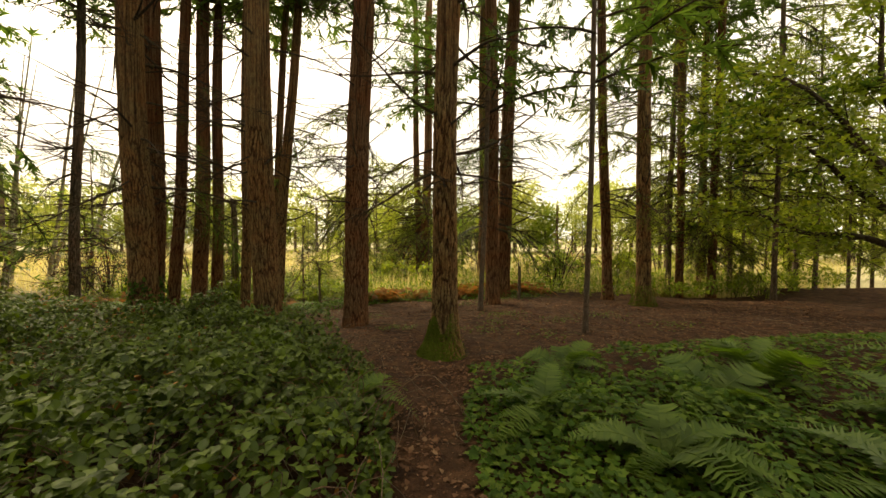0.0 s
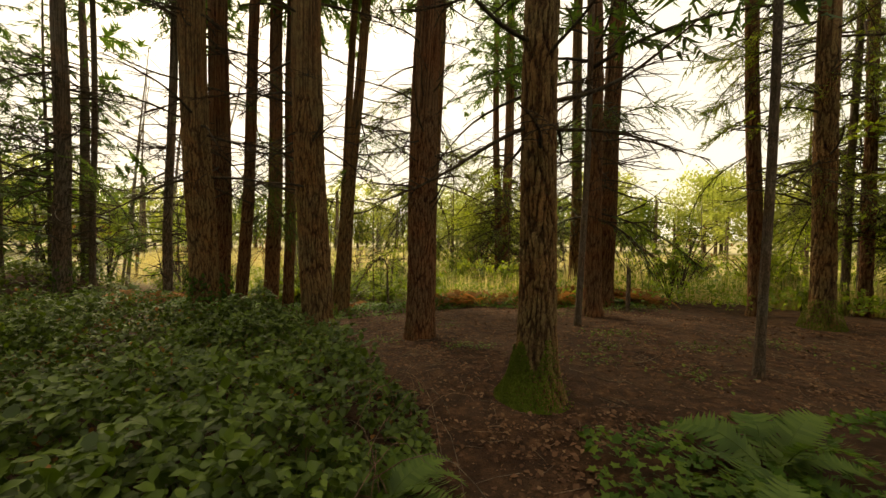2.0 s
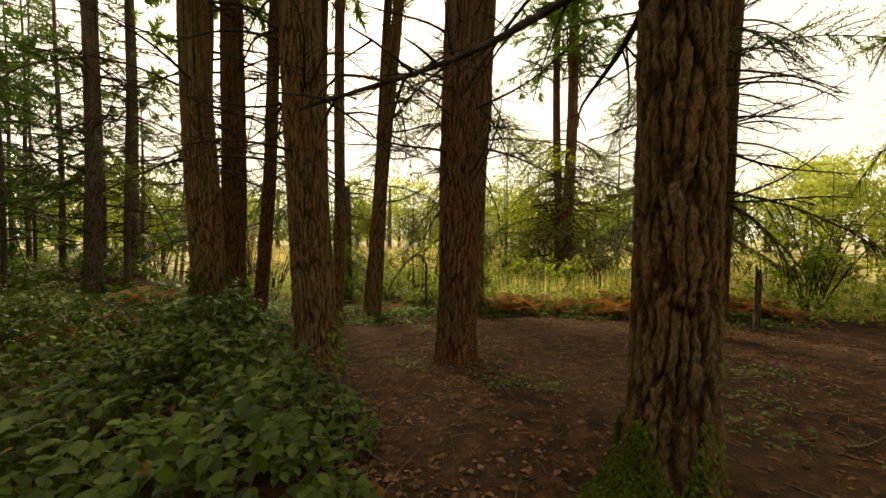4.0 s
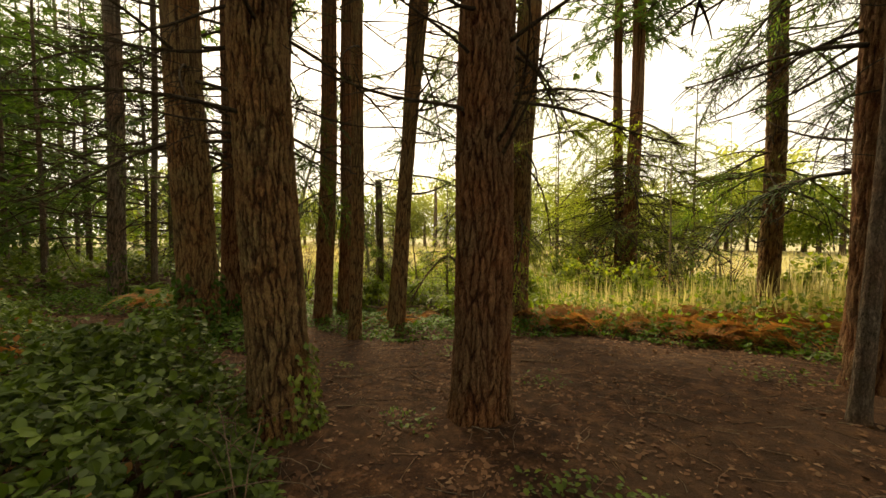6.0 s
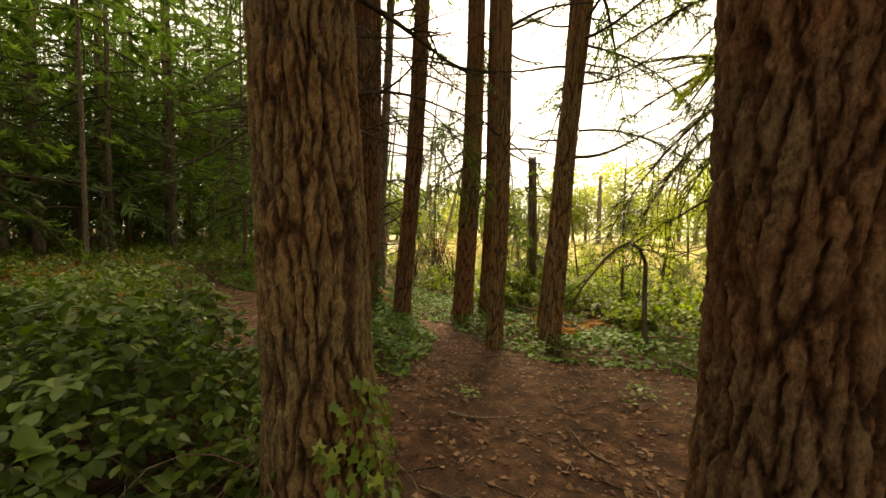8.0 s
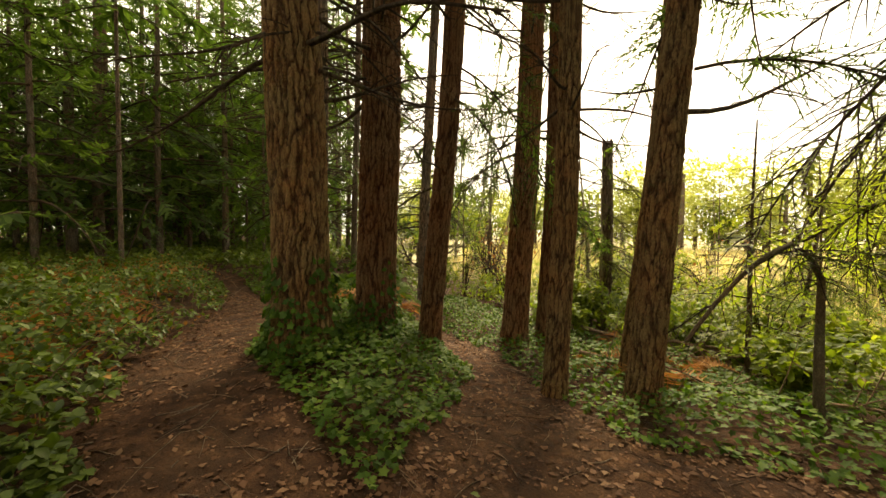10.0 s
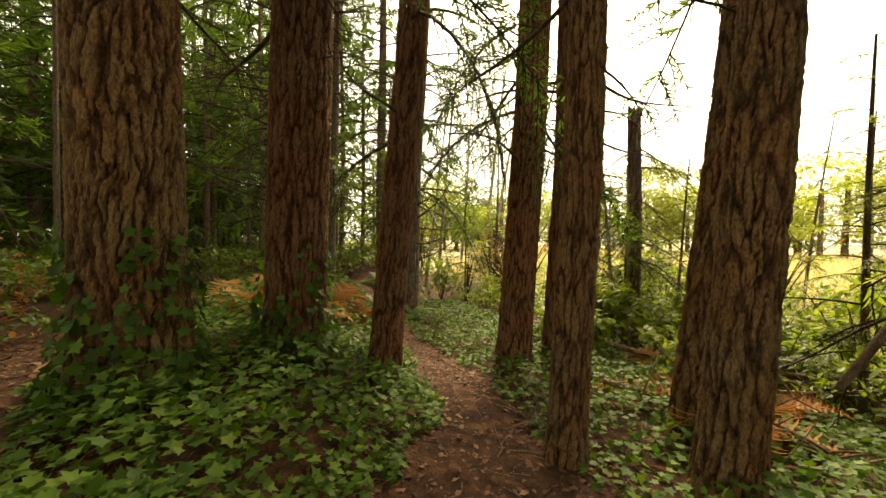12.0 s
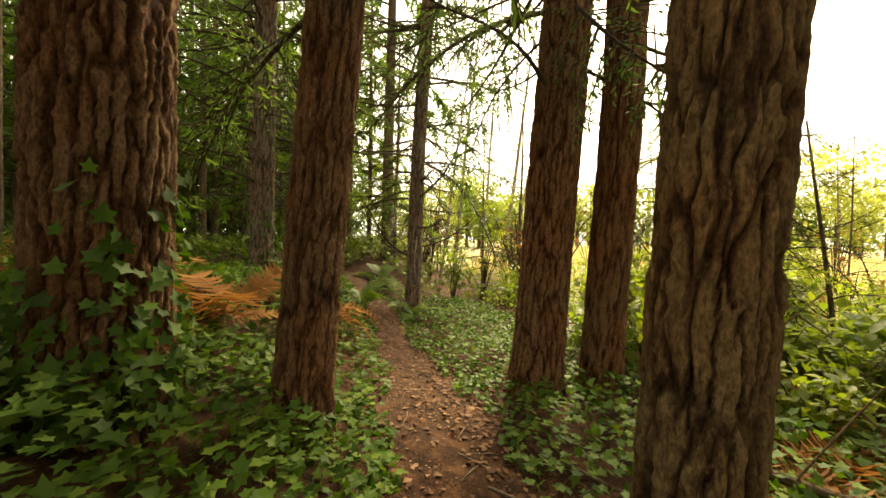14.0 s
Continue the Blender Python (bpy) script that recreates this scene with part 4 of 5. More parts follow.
SHRUBS = [shrub(500 + i, 1.0, SHRUB, 520) for i in range(3)]
BROAD = [shrub(510 + i, 1.0, SHRUB, 420, (0.09, 0.17)) for i in range(3)]
BARE = [shrub(520 + i, 1.0, BRACKEN, 46, (0.03, 0.06)) for i in range(3)]
rq = random.Random(29)
for i in range(62):
    if i < 26:
        x, y, kinds, size = rq.uniform(-11, -3.2), rq.uniform(13.9, 18), BROAD, rq.uniform(0.6, 1.1)
    elif i < 46:
        x, y, kinds, size = rq.uniform(-24, -12.5), rq.uniform(14, 24), BARE, rq.uniform(1.6, 3.2)
    else:
        x, y, kinds, size = rq.uniform(-11, 8), rq.uniform(15, 24), BARE, rq.uniform(1.2, 2.4)
    ob = new("bare_shrub" if kinds is BARE else "shrub")
    ob.matrix_basis = pose(x, y, float(land(x, y)), 0, 0, rq.uniform(0, 360)) @ Matrix.Scale(size, 4)
    if kinds is BARE:
        tagged(ob, "tangled leafless brown shrub at the meadow's edge", "shrub", "bare shrubs")
    else:
        tagged(ob, "low shrub with large yellow-green leaves beside the ivy", "shrub", "shrubs along the meadow")
    st, lv = rq.choice(kinds)
    child("branchwork", st, ob)
    child("foliage", lv, ob)
rs = random.Random(17)
for i in range(70):
    x, y = rs.uniform(-17, 13), rs.uniform(14.2, 24)
    if float(bare(np.array(x), np.array(y))) > -0.5 or (y < 16 and -3.2 < x < 3.2):
        continue
    ob = new("shrub")
    ob.matrix_basis = pose(x, y, float(land(x, y)), 0, 0, rs.uniform(0, 360)) @ Matrix.Scale(rs.uniform(0.7, 1.7), 4)
    tagged(ob, "loose shrub with backlit yellow-green leaves at the meadow's edge", "shrub", "shrubs along the meadow")
    st, lv = rs.choice(SHRUBS)
    child("branchwork", st, ob)
    child("foliage", lv, ob)


def pole_tree(x, y, dia, height, lean, mat, seed, label, branches=16, boughs=0, pale=True):
    rng = random.Random(seed)
    ob = new("sapling" if dia < 0.1 else "slender_tree")
    ob.matrix_basis = pose(x, y, float(land(x, y)))
    tagged(ob, label, "tree", "slender trees by the meadow")
    child("trunk", trunk_mesh(dia / 2, height, lean, seed, mat, 14, flare=0.3, taper=0.9 / height), ob)
    for i in range(branches + boughs):
        h = height * rng.uniform(0.2, 0.97)
        me = rng.choice(DEAD) if i < branches else rng.choice(BOUGH_PALE if pale else BOUGH)
        child("branch" if i < branches else "bough", me, ob, m=along(lean[0] * h, lean[1] * h, h, rng.uniform(0, 360), rng.uniform(-10, 45) if i < branches else rng.uniform(-25, 10),
                                                rng.uniform(0.5, 1.0) * (1.4 - h / height) * min(height * 0.25, 1.5), rng.uniform(-40, 40)))


PALE = "slender pale-barked bare tree leaning at the meadow's edge"
rp = random.Random(23)
for i, (x, y, d, h, lx) in enumerate([(-22.5, 20.5, 0.22, 15, 0.1), (-23.4, 21.5, 0.2, 14, 0.16), (-22.0, 22.0, 0.24, 15, 0.2), (-24.3, 20.2, 0.18, 13, 0.05), (-20.6, 17.0, 0.18, 13, 0.07), (-19.6, 16.0, 0.13, 11, 0.1)]):
    pole_tree(x, y, d, h, (lx * 0.6, lx), BARK_PALE, 600 + i, PALE, 14)
for i in range(34):
    x, y = rp.uniform(-14, 14), rp.uniform(15.5, 30)
    pole_tree(x, y, rp.uniform(0.03, 0.08), rp.uniform(3, 6), (rp.gauss(0, 0.06), rp.gauss(0, 0.06)), BARK_GREY if i % 2 else BARK_PALE, 640 + i, "thin young tree standing in the sunlit meadow grass", 14, rp.choice((0, 6, 12)))


def snag():
    x, y = -9.12, 16.1
    ob = new("dead_snag")
    ob.matrix_basis = pose(x, y, float(land(x, y)))
    tagged(ob, "broken-topped dead tree trunk hung with green sprays", "dead tree")
    z0 = float(land(x, y))
    hh = 3.25 - z0
    child("trunk", trunk_mesh(0.14, hh, (-0.003, -0.007), 71, BARK_GREY, 60, broken=True, taper=0.06), ob)
    rng = random.Random(5)
    for k in range(7):
        child("branch_stub", rng.choice(DEAD), ob, m=along(0, 0, hh * rng.uniform(0.4, 0.93), rng.uniform(0, 360), rng.uniform(-10, 30), rng.uniform(0.4, 1.1)))
    for k in range(26):
        child("bough", rng.choice(BOUGH_PALE), ob, m=along(0, 0, hh * rng.uniform(0.3, 0.85), rng.uniform(0, 360), rng.uniform(-30, 10), rng.uniform(0.8, 1.5)))


snag()


def bent_sapling():
    x, y = -4.25, 12.95
    z0 = float(land(x, y))
    ob = new("bent_sapling")
    ob.matrix_basis = pose(x, y, z0)
    tagged(ob, "small bent tree with an arching top hung with sprays", "tree")
    t = np.linspace(0, 1, 16)
    side = np.array([-0.47, -0.88])
    bow = np.maximum(t - 0.62, 0) / 0.38
    px, py = -0.05 * t + side[0] * 1.15 * bow ** 1.2, side[1] * 1.15 * bow ** 1.2 - 0.04 * np.sin(t * 4)
    pz = 1.75 * np.minimum(t / 0.72, 1) - 0.1 + 0.12 * np.sin(np.pi * bow) - 0.85 * bow ** 2.0
    v, f = tube(np.stack([px, py, pz], -1), 0.042 * (1 - 0.7 * t) + 0.004, 9)
    child("trunk", mesh_np("trunk", v, f, BARK_LIMB, True), ob)
    rng = random.Random(8)
    for k in range(9):
        i = rng.randint(9, 15)
        child("branch", rng.choice(DEAD), ob, m=along(px[i], py[i], pz[i], rng.uniform(0, 360), rng.uniform(-70, 10), rng.uniform(0.3, 0.6)))
    for k in range(9):
        i = rng.randint(9, 13)
        child("bough", rng.choice(BOUGH), ob, m=along(px[i], py[i], pz[i], rng.uniform(0, 200), rng.uniform(-35, 30), rng.uniform(0.4, 0.75)))


bent_sapling()


# ---- the broad-leaved tree beside the wide trail ----
def maple(x, y):
    ob = new("maple_tree")
    z0 = float(land(x, y))
    ob.matrix_basis = pose(x, y, z0)
    tagged(ob, "crooked moss-streaked maple with long bare limbs over the trail", "tree")
    r = np.random.RandomState(77)
    t = np.linspace(0, 1, 12)
    v, f = tube(np.stack([-0.4 * t, 0.1 * t, 3.0 * t - 0.2], -1), 0.2 - 0.06 * t + 0.1 * np.exp(-t * 9), 14)
    child("trunk", mesh_np("trunk", v, f, BARK_LIMB, True), ob)
    pos = []
    for k, (h, dx, dy, up, ln) in enumerate([(1.3, -1, 0.25, 0.45, 4.2), (1.9, -0.85, 0.1, 0.9, 4.6), (2.6, -0.7, 0.3, 1.3, 5.2), (2.7, -0.3, -0.7, 1.1, 4.5), (2.5, 0.7, 0.3, 0.9, 4.0), (2.8, -0.5, 0.8, 1.3, 5.0), (2.7, -0.1, 0.2, 1.9, 5.0)]):
        q = np.stack([-0.4 * h / 3 + dx * ln * t, dy * ln * t + 0.25 * np.sin(t * 6 + k), h + up * ln * t * (1 - 0.45 * t) + 0.15 * np.sin(t * 9 + k)], -1)
        pieces = [tube(q, 0.085 * (1 - 0.85 * t) + 0.004, 8)]
        for j in range(16):
            b = r.uniform(0.2, 1)
            base = np.array([np.interp(b, t, q[:, c]) for c in range(3)])
            d = r.normal(0, 1, 3) + [dx * 0.8, dy * 0.8, 0.3]
            d = d / np.linalg.norm(d) * r.uniform(0.5, 1.5)
            u = np.linspace(0, 1, 6)
            tw = base + d * u[:, None] + 0.08 * np.sin(u * 7 + j)[:, None] * np.array([0.3, 0.4, 1])
            pieces.append(tube(tw, 0.014 * (1 - 0.85 * u) + 0.0012, 4))
            for i in range(95):
                pos.append(base + d * r.uniform(0.25, 1.2) + r.normal(0, 0.16, 3))
        bv, bf = join_np(pieces)
        child("limb", mesh_np("limb", bv, bf, TWIG, True), ob)
    pos = np.array(pos)
    n = len(pos)
    v, f = scatter(LOBED, pos, r.uniform(0, 6.3, n), r.normal(-0.4, 0.6, n), r.uniform(0.07, 0.14, n))
    child("foliage", mesh_np("foliage", v, f, SHRUB), ob)


maple(11.3, 9.5)


# ---- the wood at left and beyond, and unseen trees added to block light ----
def wood_crown(seed, height, base, reach, n, needles):
    """A crown of whole boughs joined into one mesh."""
    rng = random.Random(seed)
    vs, wood, leaf, k = [], [], [], 0
    for i in range(n):
        v, f, cut = rng.choice(ARRAYS)
        t = (i + rng.random()) / n
        m = np.array(along(0, 0, base + (height - base) * t ** 1.1, i * 137.5 + rng.uniform(-25, 25), rng.uniform(-22, 8) + 18 * t, (1 - 0.78 * t) * reach * rng.uniform(0.7, 1.15), rng.uniform(-30, 30)))
        vs.append(v @ m[:3, :3].T + m[:3, 3])
        wood.append(f[:cut] + k)
        leaf.append(f[cut:] + k)
        k += len(v)
    wood, leaf = np.concatenate(wood), np.concatenate(leaf)
    me = mesh_np("crown", np.concatenate(vs), np.concatenate([wood, leaf]), TWIG)
    me.materials.append(needles)
    me.polygons.foreach_set("material_index", np.r_[np.zeros(len(wood), np.int32), np.ones(len(leaf), np.int32)])
    return me


def wood_conifer(seed, height, dia, base, mat, needles):
    ob = new("woodland_conifer")
    tagged(ob, "tall straight conifer, shared by the shaded wood and the unseen light-blocking trees", "tree", "conifers of the wood")
    child("trunk", trunk_mesh(dia / 2, height, (0, 0), seed, mat, 14, flare=0.35, taper=0.9 / height), ob)
    child("crown", wood_crown(seed, height, base, 3.2, 60, needles), ob)
    rng = random.Random(seed)
    child("branch", rng.choice(DEAD), ob, m=along(0, 0, rng.uniform(1.5, base + 2), rng.uniform(0, 360), rng.uniform(-20, 15), rng.uniform(0.8, 1.9)))
    return ob


PROTO = [wood_conifer(700 + i, h, d, b, m, nd) for i, (h, d, b, m, nd) in enumerate([(19, 0.3, 2.8, BARK_GREY, NEEDLES), (22, 0.4, 5.0, BARK_GREY, NEEDLES), (14, 0.17, 1.6, BARK_GREY, NEEDLES), (20, 0.27, 4.0, BARK_GREY, NEEDLES), (17, 0.14, 8.0, BARK_GREY, NEEDLES)])]
rw = random.Random(31)
spots = []
for tries in range(6000):
    pick = rw.random()
    if pick < 0.68:
        x, y = rw.uniform(-52, -12.5), rw.uniform(-12, 14)
    elif pick < 0.88:
        # unseen trees added on the right, to keep light off the clearing
        x, y = rw.uniform(3.5, 24), rw.uniform(-20, 8)
        if x < 1.35 * (y - 0.5) + 4.5:
            continue
    else:
        # unseen trees added at the back, against light from behind the camera
        x, y = rw.uniform(-30, 22), rw.uniform(-22, -4)
    if y > 9.2 and x > -16 or min([1e9] + [math.hypot(x - a, y - b) for a, b in spots]) < 1.4:
        continue
    if float(strip(np.array(x), np.array(y), FORK_LINE)) > -0.9 or float(strip(np.array(x), np.array(y), PATH_LINE)) > -1.2 or (x > -13.8 and -2 < y):
        continue
    spots.append((x, y))
    if len(spots) >= 262:
        break
# more added trees close behind the start, out of view, to darken it
for x, y in [(-1.5, -3.5), (2.5, -2.6), (-5, -4.2), (5.5, -1.5), (0.5, -6), (-3.5, -7.0), (4, -5)]:
    spots.append((x, y))
for i, (x, y) in enumerate(spots):
    m = pose(x, y, float(land(x, y)), 0, 0, rw.uniform(0, 360)) @ Matrix.Scale(rw.uniform(0.8, 1.15), 4)
    if i < len(PROTO):
        PROTO[i].matrix_basis = m
    else:
        ob = copy_thing(rw.choice(PROTO), m)


def young_conifer(seed, height, base):
    ob = new("young_conifer")
    tagged(ob, "young conifer with sunlit yellow-green sprays down to the ground", "tree", "young conifers by the meadow")
    child("trunk", trunk_mesh(0.07, height, (0, 0), seed, BARK_GREY, 12, flare=0.3, taper=0.9 / height), ob)
    rng = random.Random(seed)
    for k in range(38):
        f = (k + rng.random()) / 38
        h = base + (height - base) * f
        child("bough", rng.choice(MID_PALE), ob, m=along(0, 0, h, k * 137.5, rng.uniform(-22, 8) + 20 * f, (1.05 - 0.85 * f) * height * rng.uniform(0.2, 0.32), rng.uniform(-30, 30)))
    return ob


YOUNG = [young_conifer(900, 7.0, 0.8), young_conifer(901, 9.5, 1.6)]
EDGE = [(13.2, 14.2), (15.5, 17.5), (12.0, 16.0), (17.5, 15.5), (14.2, 20), (-17.5, 13.6), (-19.5, 15.5), (-22, 14.2), (-24, 17.5), (-18.2, 18.8), (-16.2, 16.2), (18.5, 17.8), (20.5, 16.2), (16.6, 20.5), (19.5, 13.8), (22, 15), (21.5, 20)]
ry = random.Random(77)
kept = []
for tries in range(400):
    x, y = ry.uniform(4, 26), ry.uniform(14, 30)
    if len(kept) >= 14 or 0.08 < x / (y - 3) < 0.52 or min([9.0] + [math.hypot(x - a, y - b) for a, b in kept]) < 1.8 or float(bare(np.array(x), np.array(y))) > -0.7:
        continue
    kept.append((x, y))
    m = pose(x, y, float(land(x, y)), 0, 0, ry.uniform(0, 360)) @ Matrix.Scale(ry.uniform(0.7, 1.3), 4)
    if len(kept) <= 2:
        YOUNG[len(kept) - 1].matrix_basis = m
    else:
        copy_thing(ry.choice(YOUNG), m)


MEADOW_EDGE = [(rf0.uniform(-8, 1), rf0.uniform(24, 36)) for rf0 in [random.Random(7)] for k in range(20)]
TALL = young_conifer(902, 11.5, 3.8)
TALL.matrix_basis = pose(14.6, 16.6, float(land(14.6, 16.6)))
copy_thing(YOUNG[0], pose(-5.6, 14.8, float(land(-5.6, 14.8)), 0, 0, 40) @ Matrix.Scale(0.45, 4))
for x, y in EDGE + MEADOW_EDGE:
    if x > 12:
        copy_thing(TALL, pose(x, y, float(land(x, y)), 0, 0, ry.uniform(0, 360)) @ Matrix.Scale(ry.uniform(0.8, 1.1), 4))
    else:
        copy_thing(ry.choice(YOUNG), pose(x, y, float(land(x, y)), 0, 0, ry.uniform(0, 360)) @ Matrix.Scale(ry.uniform(0.5, 0.9), 4))


def far_tree(seed, height, spread, mat, conic):
    """A tree beyond the meadow: a trunk and a ragged crown of many leaves."""
    r = np.random.RandomState(seed)
    ob = new("far_tree")
    tagged(ob, "hazy light green tree beyond the sunlit meadow", "tree", "trees beyond the meadow")
    child("trunk", trunk_mesh(0.2, height * 0.5, (0, 0), seed, BARK_GREY, 10, taper=0.9 / height), ob)
    if conic:
        child("crown", wood_crown(seed, height, 1.2, spread, 26, mat), ob)
        return ob
    else:
        p = []
        for k in range(60):
            c = np.array([r.normal(0, spread * 0.4), r.normal(0, spread * 0.4), height * r.uniform(0.2, 0.95)])
            p.append(c + r.normal(0, 0.55, (34, 3)) * [1, 1, 0.75])
        p = np.concatenate(p)
        n = len(p)
        yaw, tilt, size = r.uniform(0, 6.3, n), r.normal(0, 0.8, n), r.uniform(0.2, 0.45, n)
    v, f = scatter(FLAKE, p, yaw, tilt, size * 1.2, 1.2)
    child("crown", mesh_np("crown", v, f, mat), ob)
    return ob


# most of these crowns carry the haze in their leaf colour
FARS = [far_tree(800, 8, 3.4, FAR_HAZE_LEAF, False), far_tree(801, 10, 3.2, FAR_HAZE_LEAF, False), far_tree(802, 12, 2.6, FAR_HAZE_LEAF, True), far_tree(803, 6.5, 3.0, SHRUB, False)]
rf = random.Random(51)
for i in range(110):
    a = radians(-76 + 150 * ((i * 0.618) % 1.0))
    d = rf.uniform(56, 78)
    x, y = -3 - d * math.sin(a), 8 + d * math.cos(a)
    m = pose(x, y, float(land(x, y)), 0, 0, rf.uniform(0, 360)) @ Matrix.Scale(rf.uniform(0.85, 1.3), 4)
    if i < len(FARS):
        FARS[i].matrix_basis = m
    else:
        copy_thing(rf.choice(FARS), m)


# ---- dead wood beyond the clearing ----
def dead_post(x, y):
    ob = new("dead_post")
    ob.matrix_basis = pose(x, y, float(land(x, y)))
    tagged(ob, "short broken dead stem standing among low ivy", "dead tree")
    child("trunk", trunk_mesh(0.045, 1.0, (0.01, 0), 131, BARK_GREY, 44, flare=0.3, taper=0.15, spacing=0.03, depth=0.008, broken=True), ob)
    child("branch_stub", DEAD[2], ob, m=along(0, 0, 0.7, 200, 30, 0.25))


def leaning_stem(x, y):
    ob = new("leaning_dead_tree")
    ob.matrix_basis = pose(x, y, float(land(x, y)))
    tagged(ob, "thin dead tree leaning far over above the dry meadow", "dead tree")
    t = np.linspace(0, 1, 14)
    pts = np.stack([-2.9 * t + 0.1 * np.sin(6 * t), 0.5 * t, 3.0 * t - 0.15 + 0.12 * np.sin(4 * t)], -1)
    v, f = tube(pts, 0.13 * (1 - 0.6 * t) + 0.05 * np.exp(-9 * t), 10)
    child("trunk", mesh_np("trunk", v, f, BARK_LIMB, True), ob)
    rng = random.Random(3)
    for k in range(9):
        i = rng.randint(5, 13)
        child("branch", rng.choice(DEAD), ob, m=along(*pts[i], rng.uniform(0, 360), rng.uniform(-20, 60), rng.uniform(0.5, 1.3)))


def root_tangle(x, y):
    ob = new("upturned_roots")
    ob.matrix_basis = pose(x, y, float(land(x, y)))
    tagged(ob, "dark upturned root plate with broken roots at the meadow's edge", "dead tree")
    r = np.random.RandomState(14)
    t = np.linspace(0, 1, 9)
    v, f = tube(np.stack([1.6 * t - 0.2, 0.3 * t, 0.32 - 0.14 * t], -1), 0.26 * (1 - 0.3 * t), 12)
    child("trunk", mesh_np("trunk", v, f, BARK_LIMB, True), ob)
    for k in range(16):
        d = r.normal(0, 1, 3) * [0.6, 1, 0.8] + [-0.6, 0, 0.25]
        d = d / np.linalg.norm(d) * r.uniform(0.5, 1.1)
        q = np.array([-0.15, 0, 0.35]) + d * t[:, None] + 0.09 * np.sin(t * 7 + k)[:, None] * np.array([0.5, 0.6, 1])
        q[:, 2] = np.maximum(q[:, 2], 0.03)
        v, f = tube(q, 0.055 * (1 - 0.85 * t) + 0.004, 6)
        child("root", mesh_np("root", v, f, TWIG, True), ob)


dead_post(2.26, 11.79)
leaning_stem(7.2, 21.4)
root_tangle(7.6, 20.6)

# ---- fallen branches and sticks ----
FALLEN = []
for i in range(4):
    me = DEAD[i].copy()
    me.materials[0] = STICK
    FALLEN.append(me)
rk = random.Random(61)


def fallen(x, y, yaw, ln, lift=0.03, thick=1.3, label="bleached fallen branch lying on the ground"):
    k = rk.randint(0, 3)
    ex, ey = x + ln * math.cos(radians(yaw)), y + ln * math.sin(radians(yaw))
    za, zb = float(land(x, y)) + lift, float(land(ex, ey)) + lift
    ob = new("fallen_branch", FALLEN[k])
    ob.matrix_basis = along(x, y, za, yaw, math.degrees(math.atan2(zb - za, ln)), ln, rk.choice((80, 100, -80)), thick)
    tagged(ob, label, "branch", "fallen branches")


for x, y, yaw, ln, lift in [(-8.2, 14.3, 8, 2.4, 0.3), (-7.4, 15.0, -15, 2.2, 0.4), (-6.6, 14.0, 30, 1.8, 0.25), (-6.0, 15.2, 170, 2.0, 0.35), (-3.6, 2.6, -12, 1.5, 0.45), (-4.2, 8.0, 35, 0.6, 0.02), (-2.9, 9.6, 160, 0.55, 0.02), (-5.9, 12.3, 20, 1.3, 0.1), (-6.9, 12.9, 10, 1.8, 0.2), (-5.2, 11.4, 60, 0.5, 0.02),
                            (-6.3, 11.2, 130, 0.5, 0.02), (-7.2, 11.7, 40, 0.6, 0.03), (-4.6, 9.0, 100, 0.5, 0.02), (-3.3, 8.4, 20, 0.45, 0.02), (-1.2, 6.9, 60, 0.4, 0.02), (1.4, 7.6, 20, 0.5, 0.02),
                            (2.6, 8.3, 150, 0.6, 0.02), (-2.2, 10.9, 30, 0.7, 0.02), (-0.6, 9.7, 10, 0.5, 0.02), (-4.1, 9.15, 28, 0.75, 0.02), (-6.9, 12.1, -60, 0.7, 0.03), (-7.3, 12.25, 15, 0.8, 0.03), (-6.6, 12.35, 50, 0.6, 0.03), (-7.0, 11.9, -20, 0.5, 0.02), (-5.0, 13.2, 0, 1.6, 0.2), (-3.7, 12.8, 25, 1.5, 0.15), (5.9, 15.2, 20, 1.4, 0.1), (6.6, 14.9, 140, 1.2, 0.15)]:
    fallen(x, y, yaw, ln, lift)


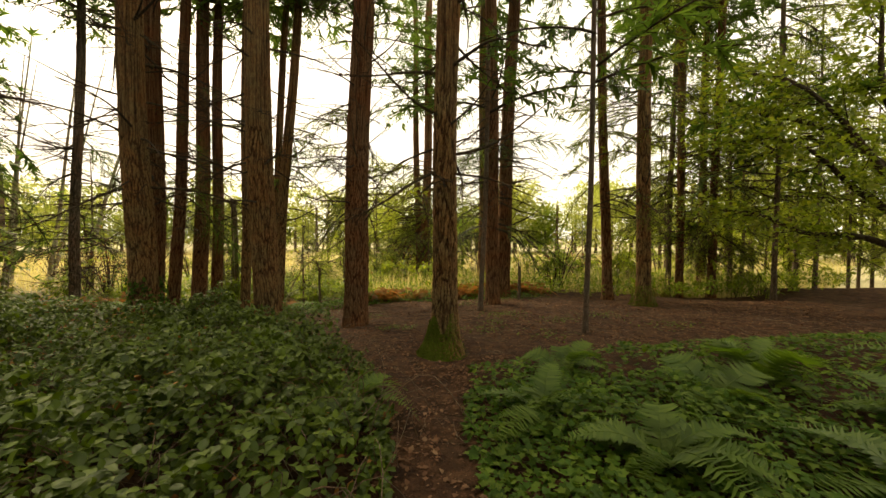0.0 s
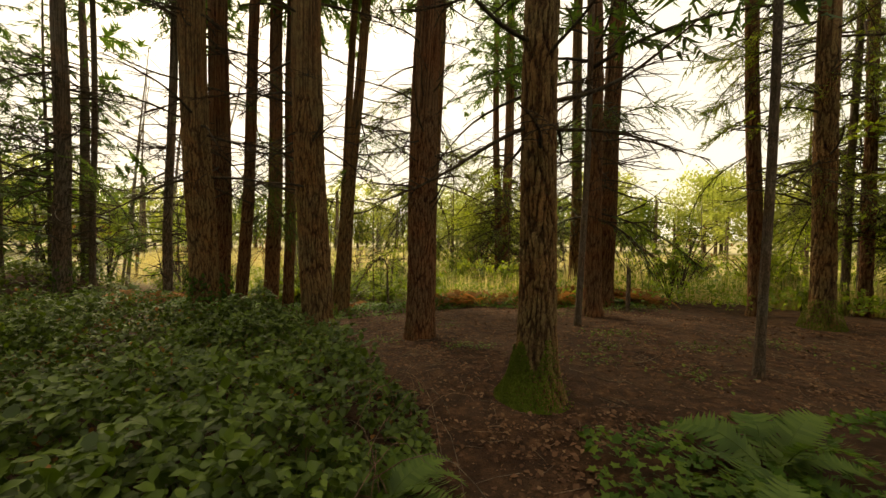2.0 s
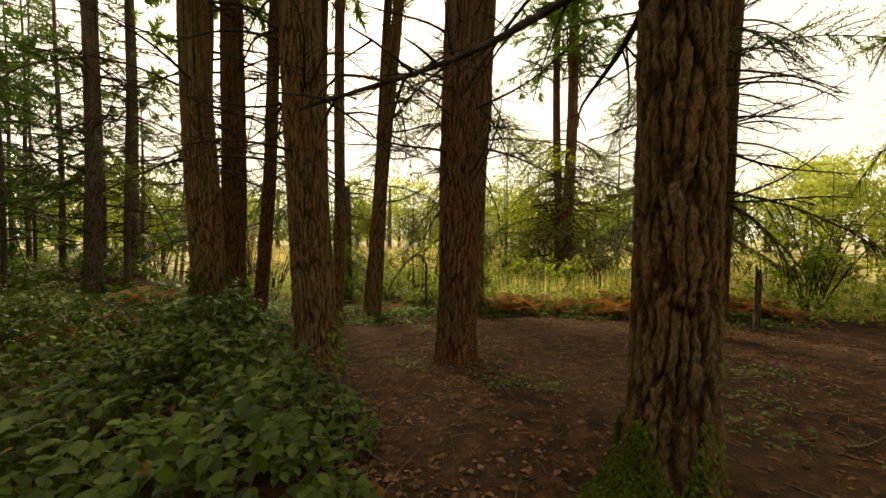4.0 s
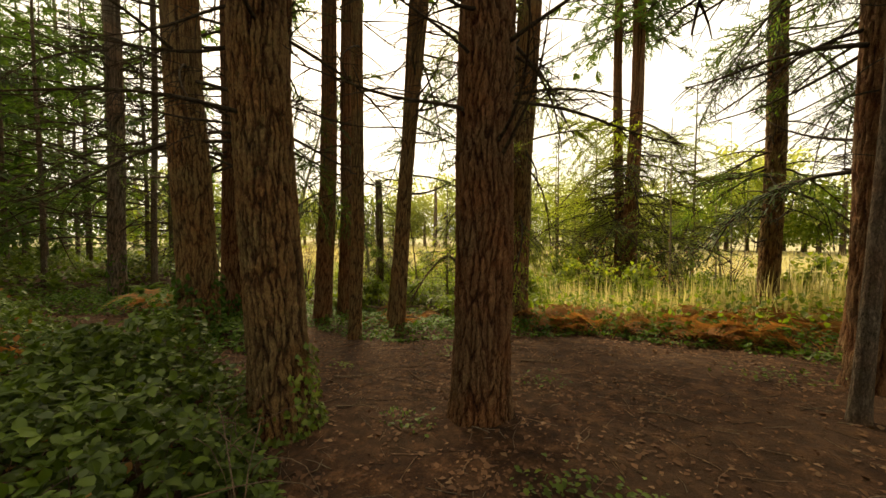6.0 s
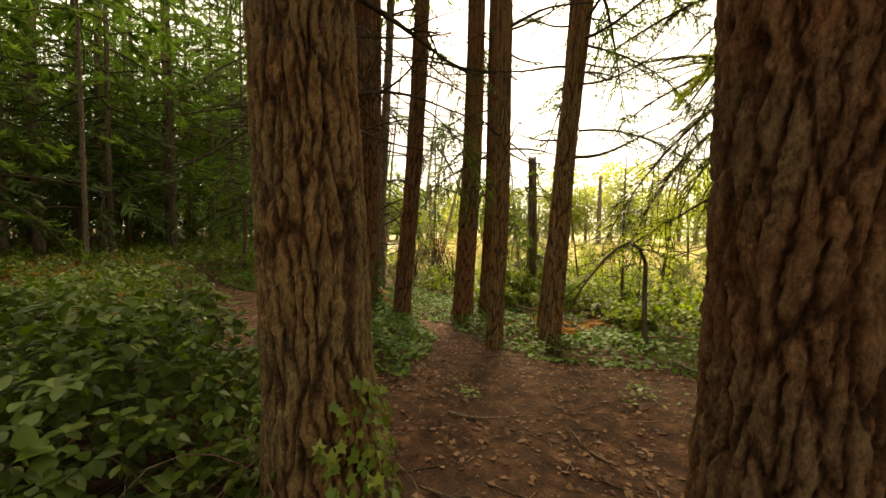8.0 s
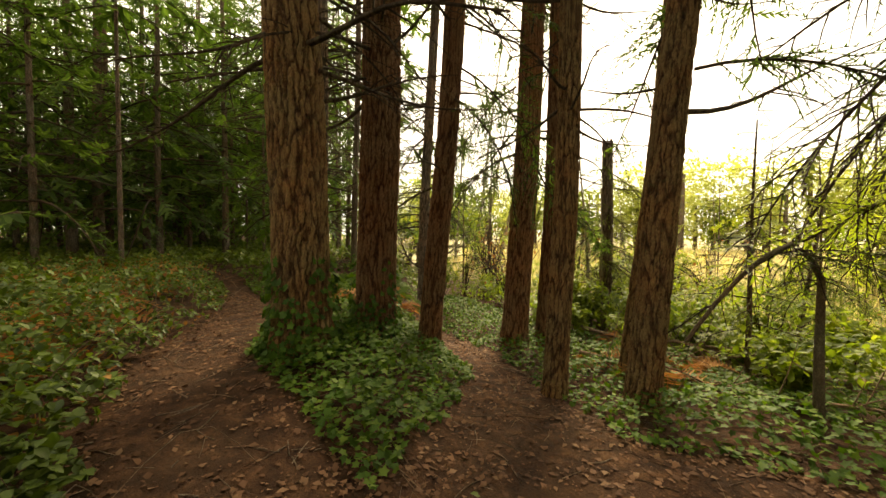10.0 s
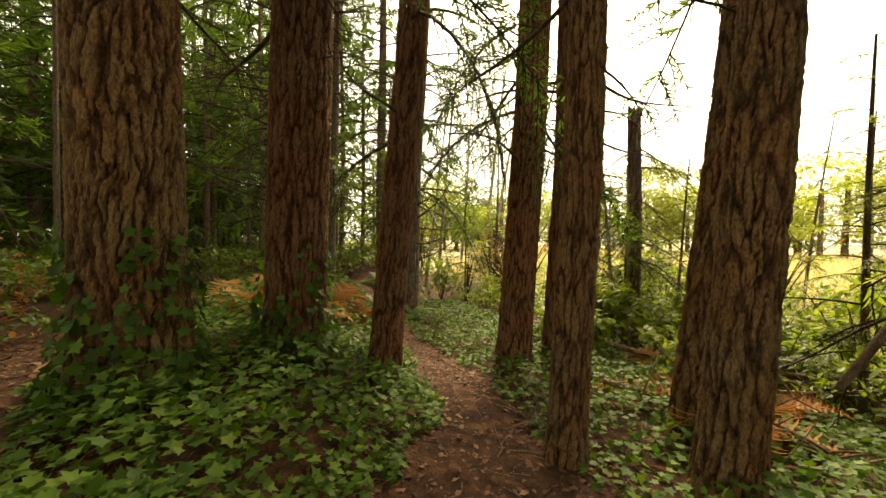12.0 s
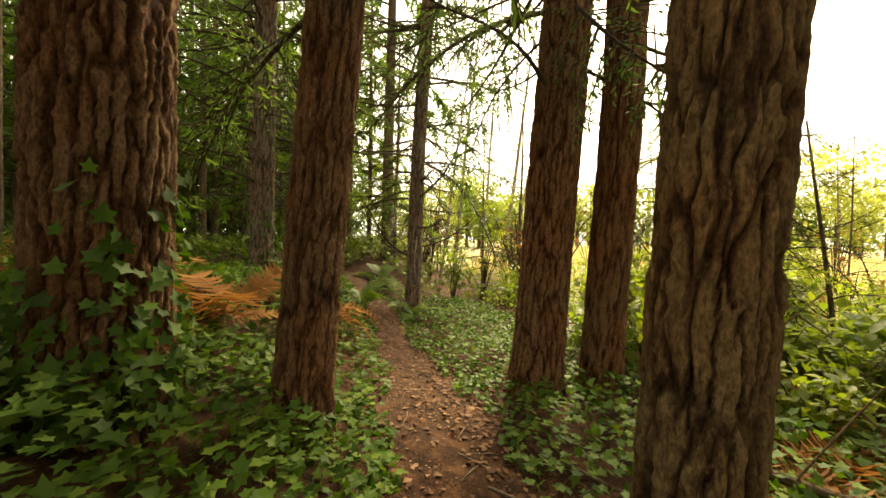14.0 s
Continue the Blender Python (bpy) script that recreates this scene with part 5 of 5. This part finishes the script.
# ---- moss and climbing ivy on the trunks ----
def clothe(name, label, category, tree, rad, flare, z1, n, seed, shape, mat, size, facing=None, out=0.02):
    """Small leaves over the foot of a trunk."""
    x, y = tree
    r = np.random.RandomState(seed)
    z = z1 * r.rand(n) ** 1.8
    a = r.uniform(0, 2 * np.pi, n) if facing is None else r.normal(radians(facing), 0.8, n)
    top = z1 * (0.45 + 0.75 * vnoise(a * 1.5 + 9, a * 0, seed))
    ok = z < top
    z, a = z[ok], a[ok]
    R = rad * (1 + flare * np.exp(-z / 0.28)) + r.uniform(0, out, len(z))
    pos = np.stack([x + R * np.cos(a), y + R * np.sin(a), float(land(x, y)) + z], -1)
    v, f = scatter(shape, pos, a - np.pi / 2 + np.pi + r.normal(0, 0.5, len(z)), r.normal(1.15, 0.35, len(z)), r.uniform(size[0], size[1], len(z)))
    tagged(new(name, mesh_np(name, v, f, mat)), label, category, kind="stuff")


clothe("moss", "bright green moss round the foot of a trunk", "moss", (0.155, 6.378), 0.19, 1.25, 0.66, 15000, 91, FLAKE, MOSS, (0.012, 0.03), facing=208)
clothe("moss", "green moss on the foot of a trunk", "moss", (5.711, 11.301), 0.24, 0.5, 0.6, 4000, 92, FLAKE, MOSS, (0.015, 0.035))
clothe("climbing_ivy", "ivy climbing the foot of a stout trunk", "ivy", (-6.958, 8.973), 0.31, 0.3, 1.0, 620, 93, LOBED, IVY, (0.05, 0.09), out=0.05)
clothe("climbing_ivy", "ivy climbing the foot of a furrowed trunk", "ivy", (-7.564, 9.917), 0.28, 0.3, 1.1, 620, 94, LOBED, IVY, (0.05, 0.09), out=0.05)
clothe("climbing_ivy", "few small ivy leaves at the foot of a plated trunk", "ivy", (-3.43, 7.87), 0.27, 0.35, 0.75, 260, 96, LOBED, BRAMBLE, (0.035, 0.07), facing=20, out=0.05)
clothe("climbing_ivy", "ivy round the foot of a shaded trunk", "ivy", (-13.225, 10.040), 0.19, 0.3, 1.3, 420, 95, LOBED, IVY, (0.06, 0.1), out=0.06)
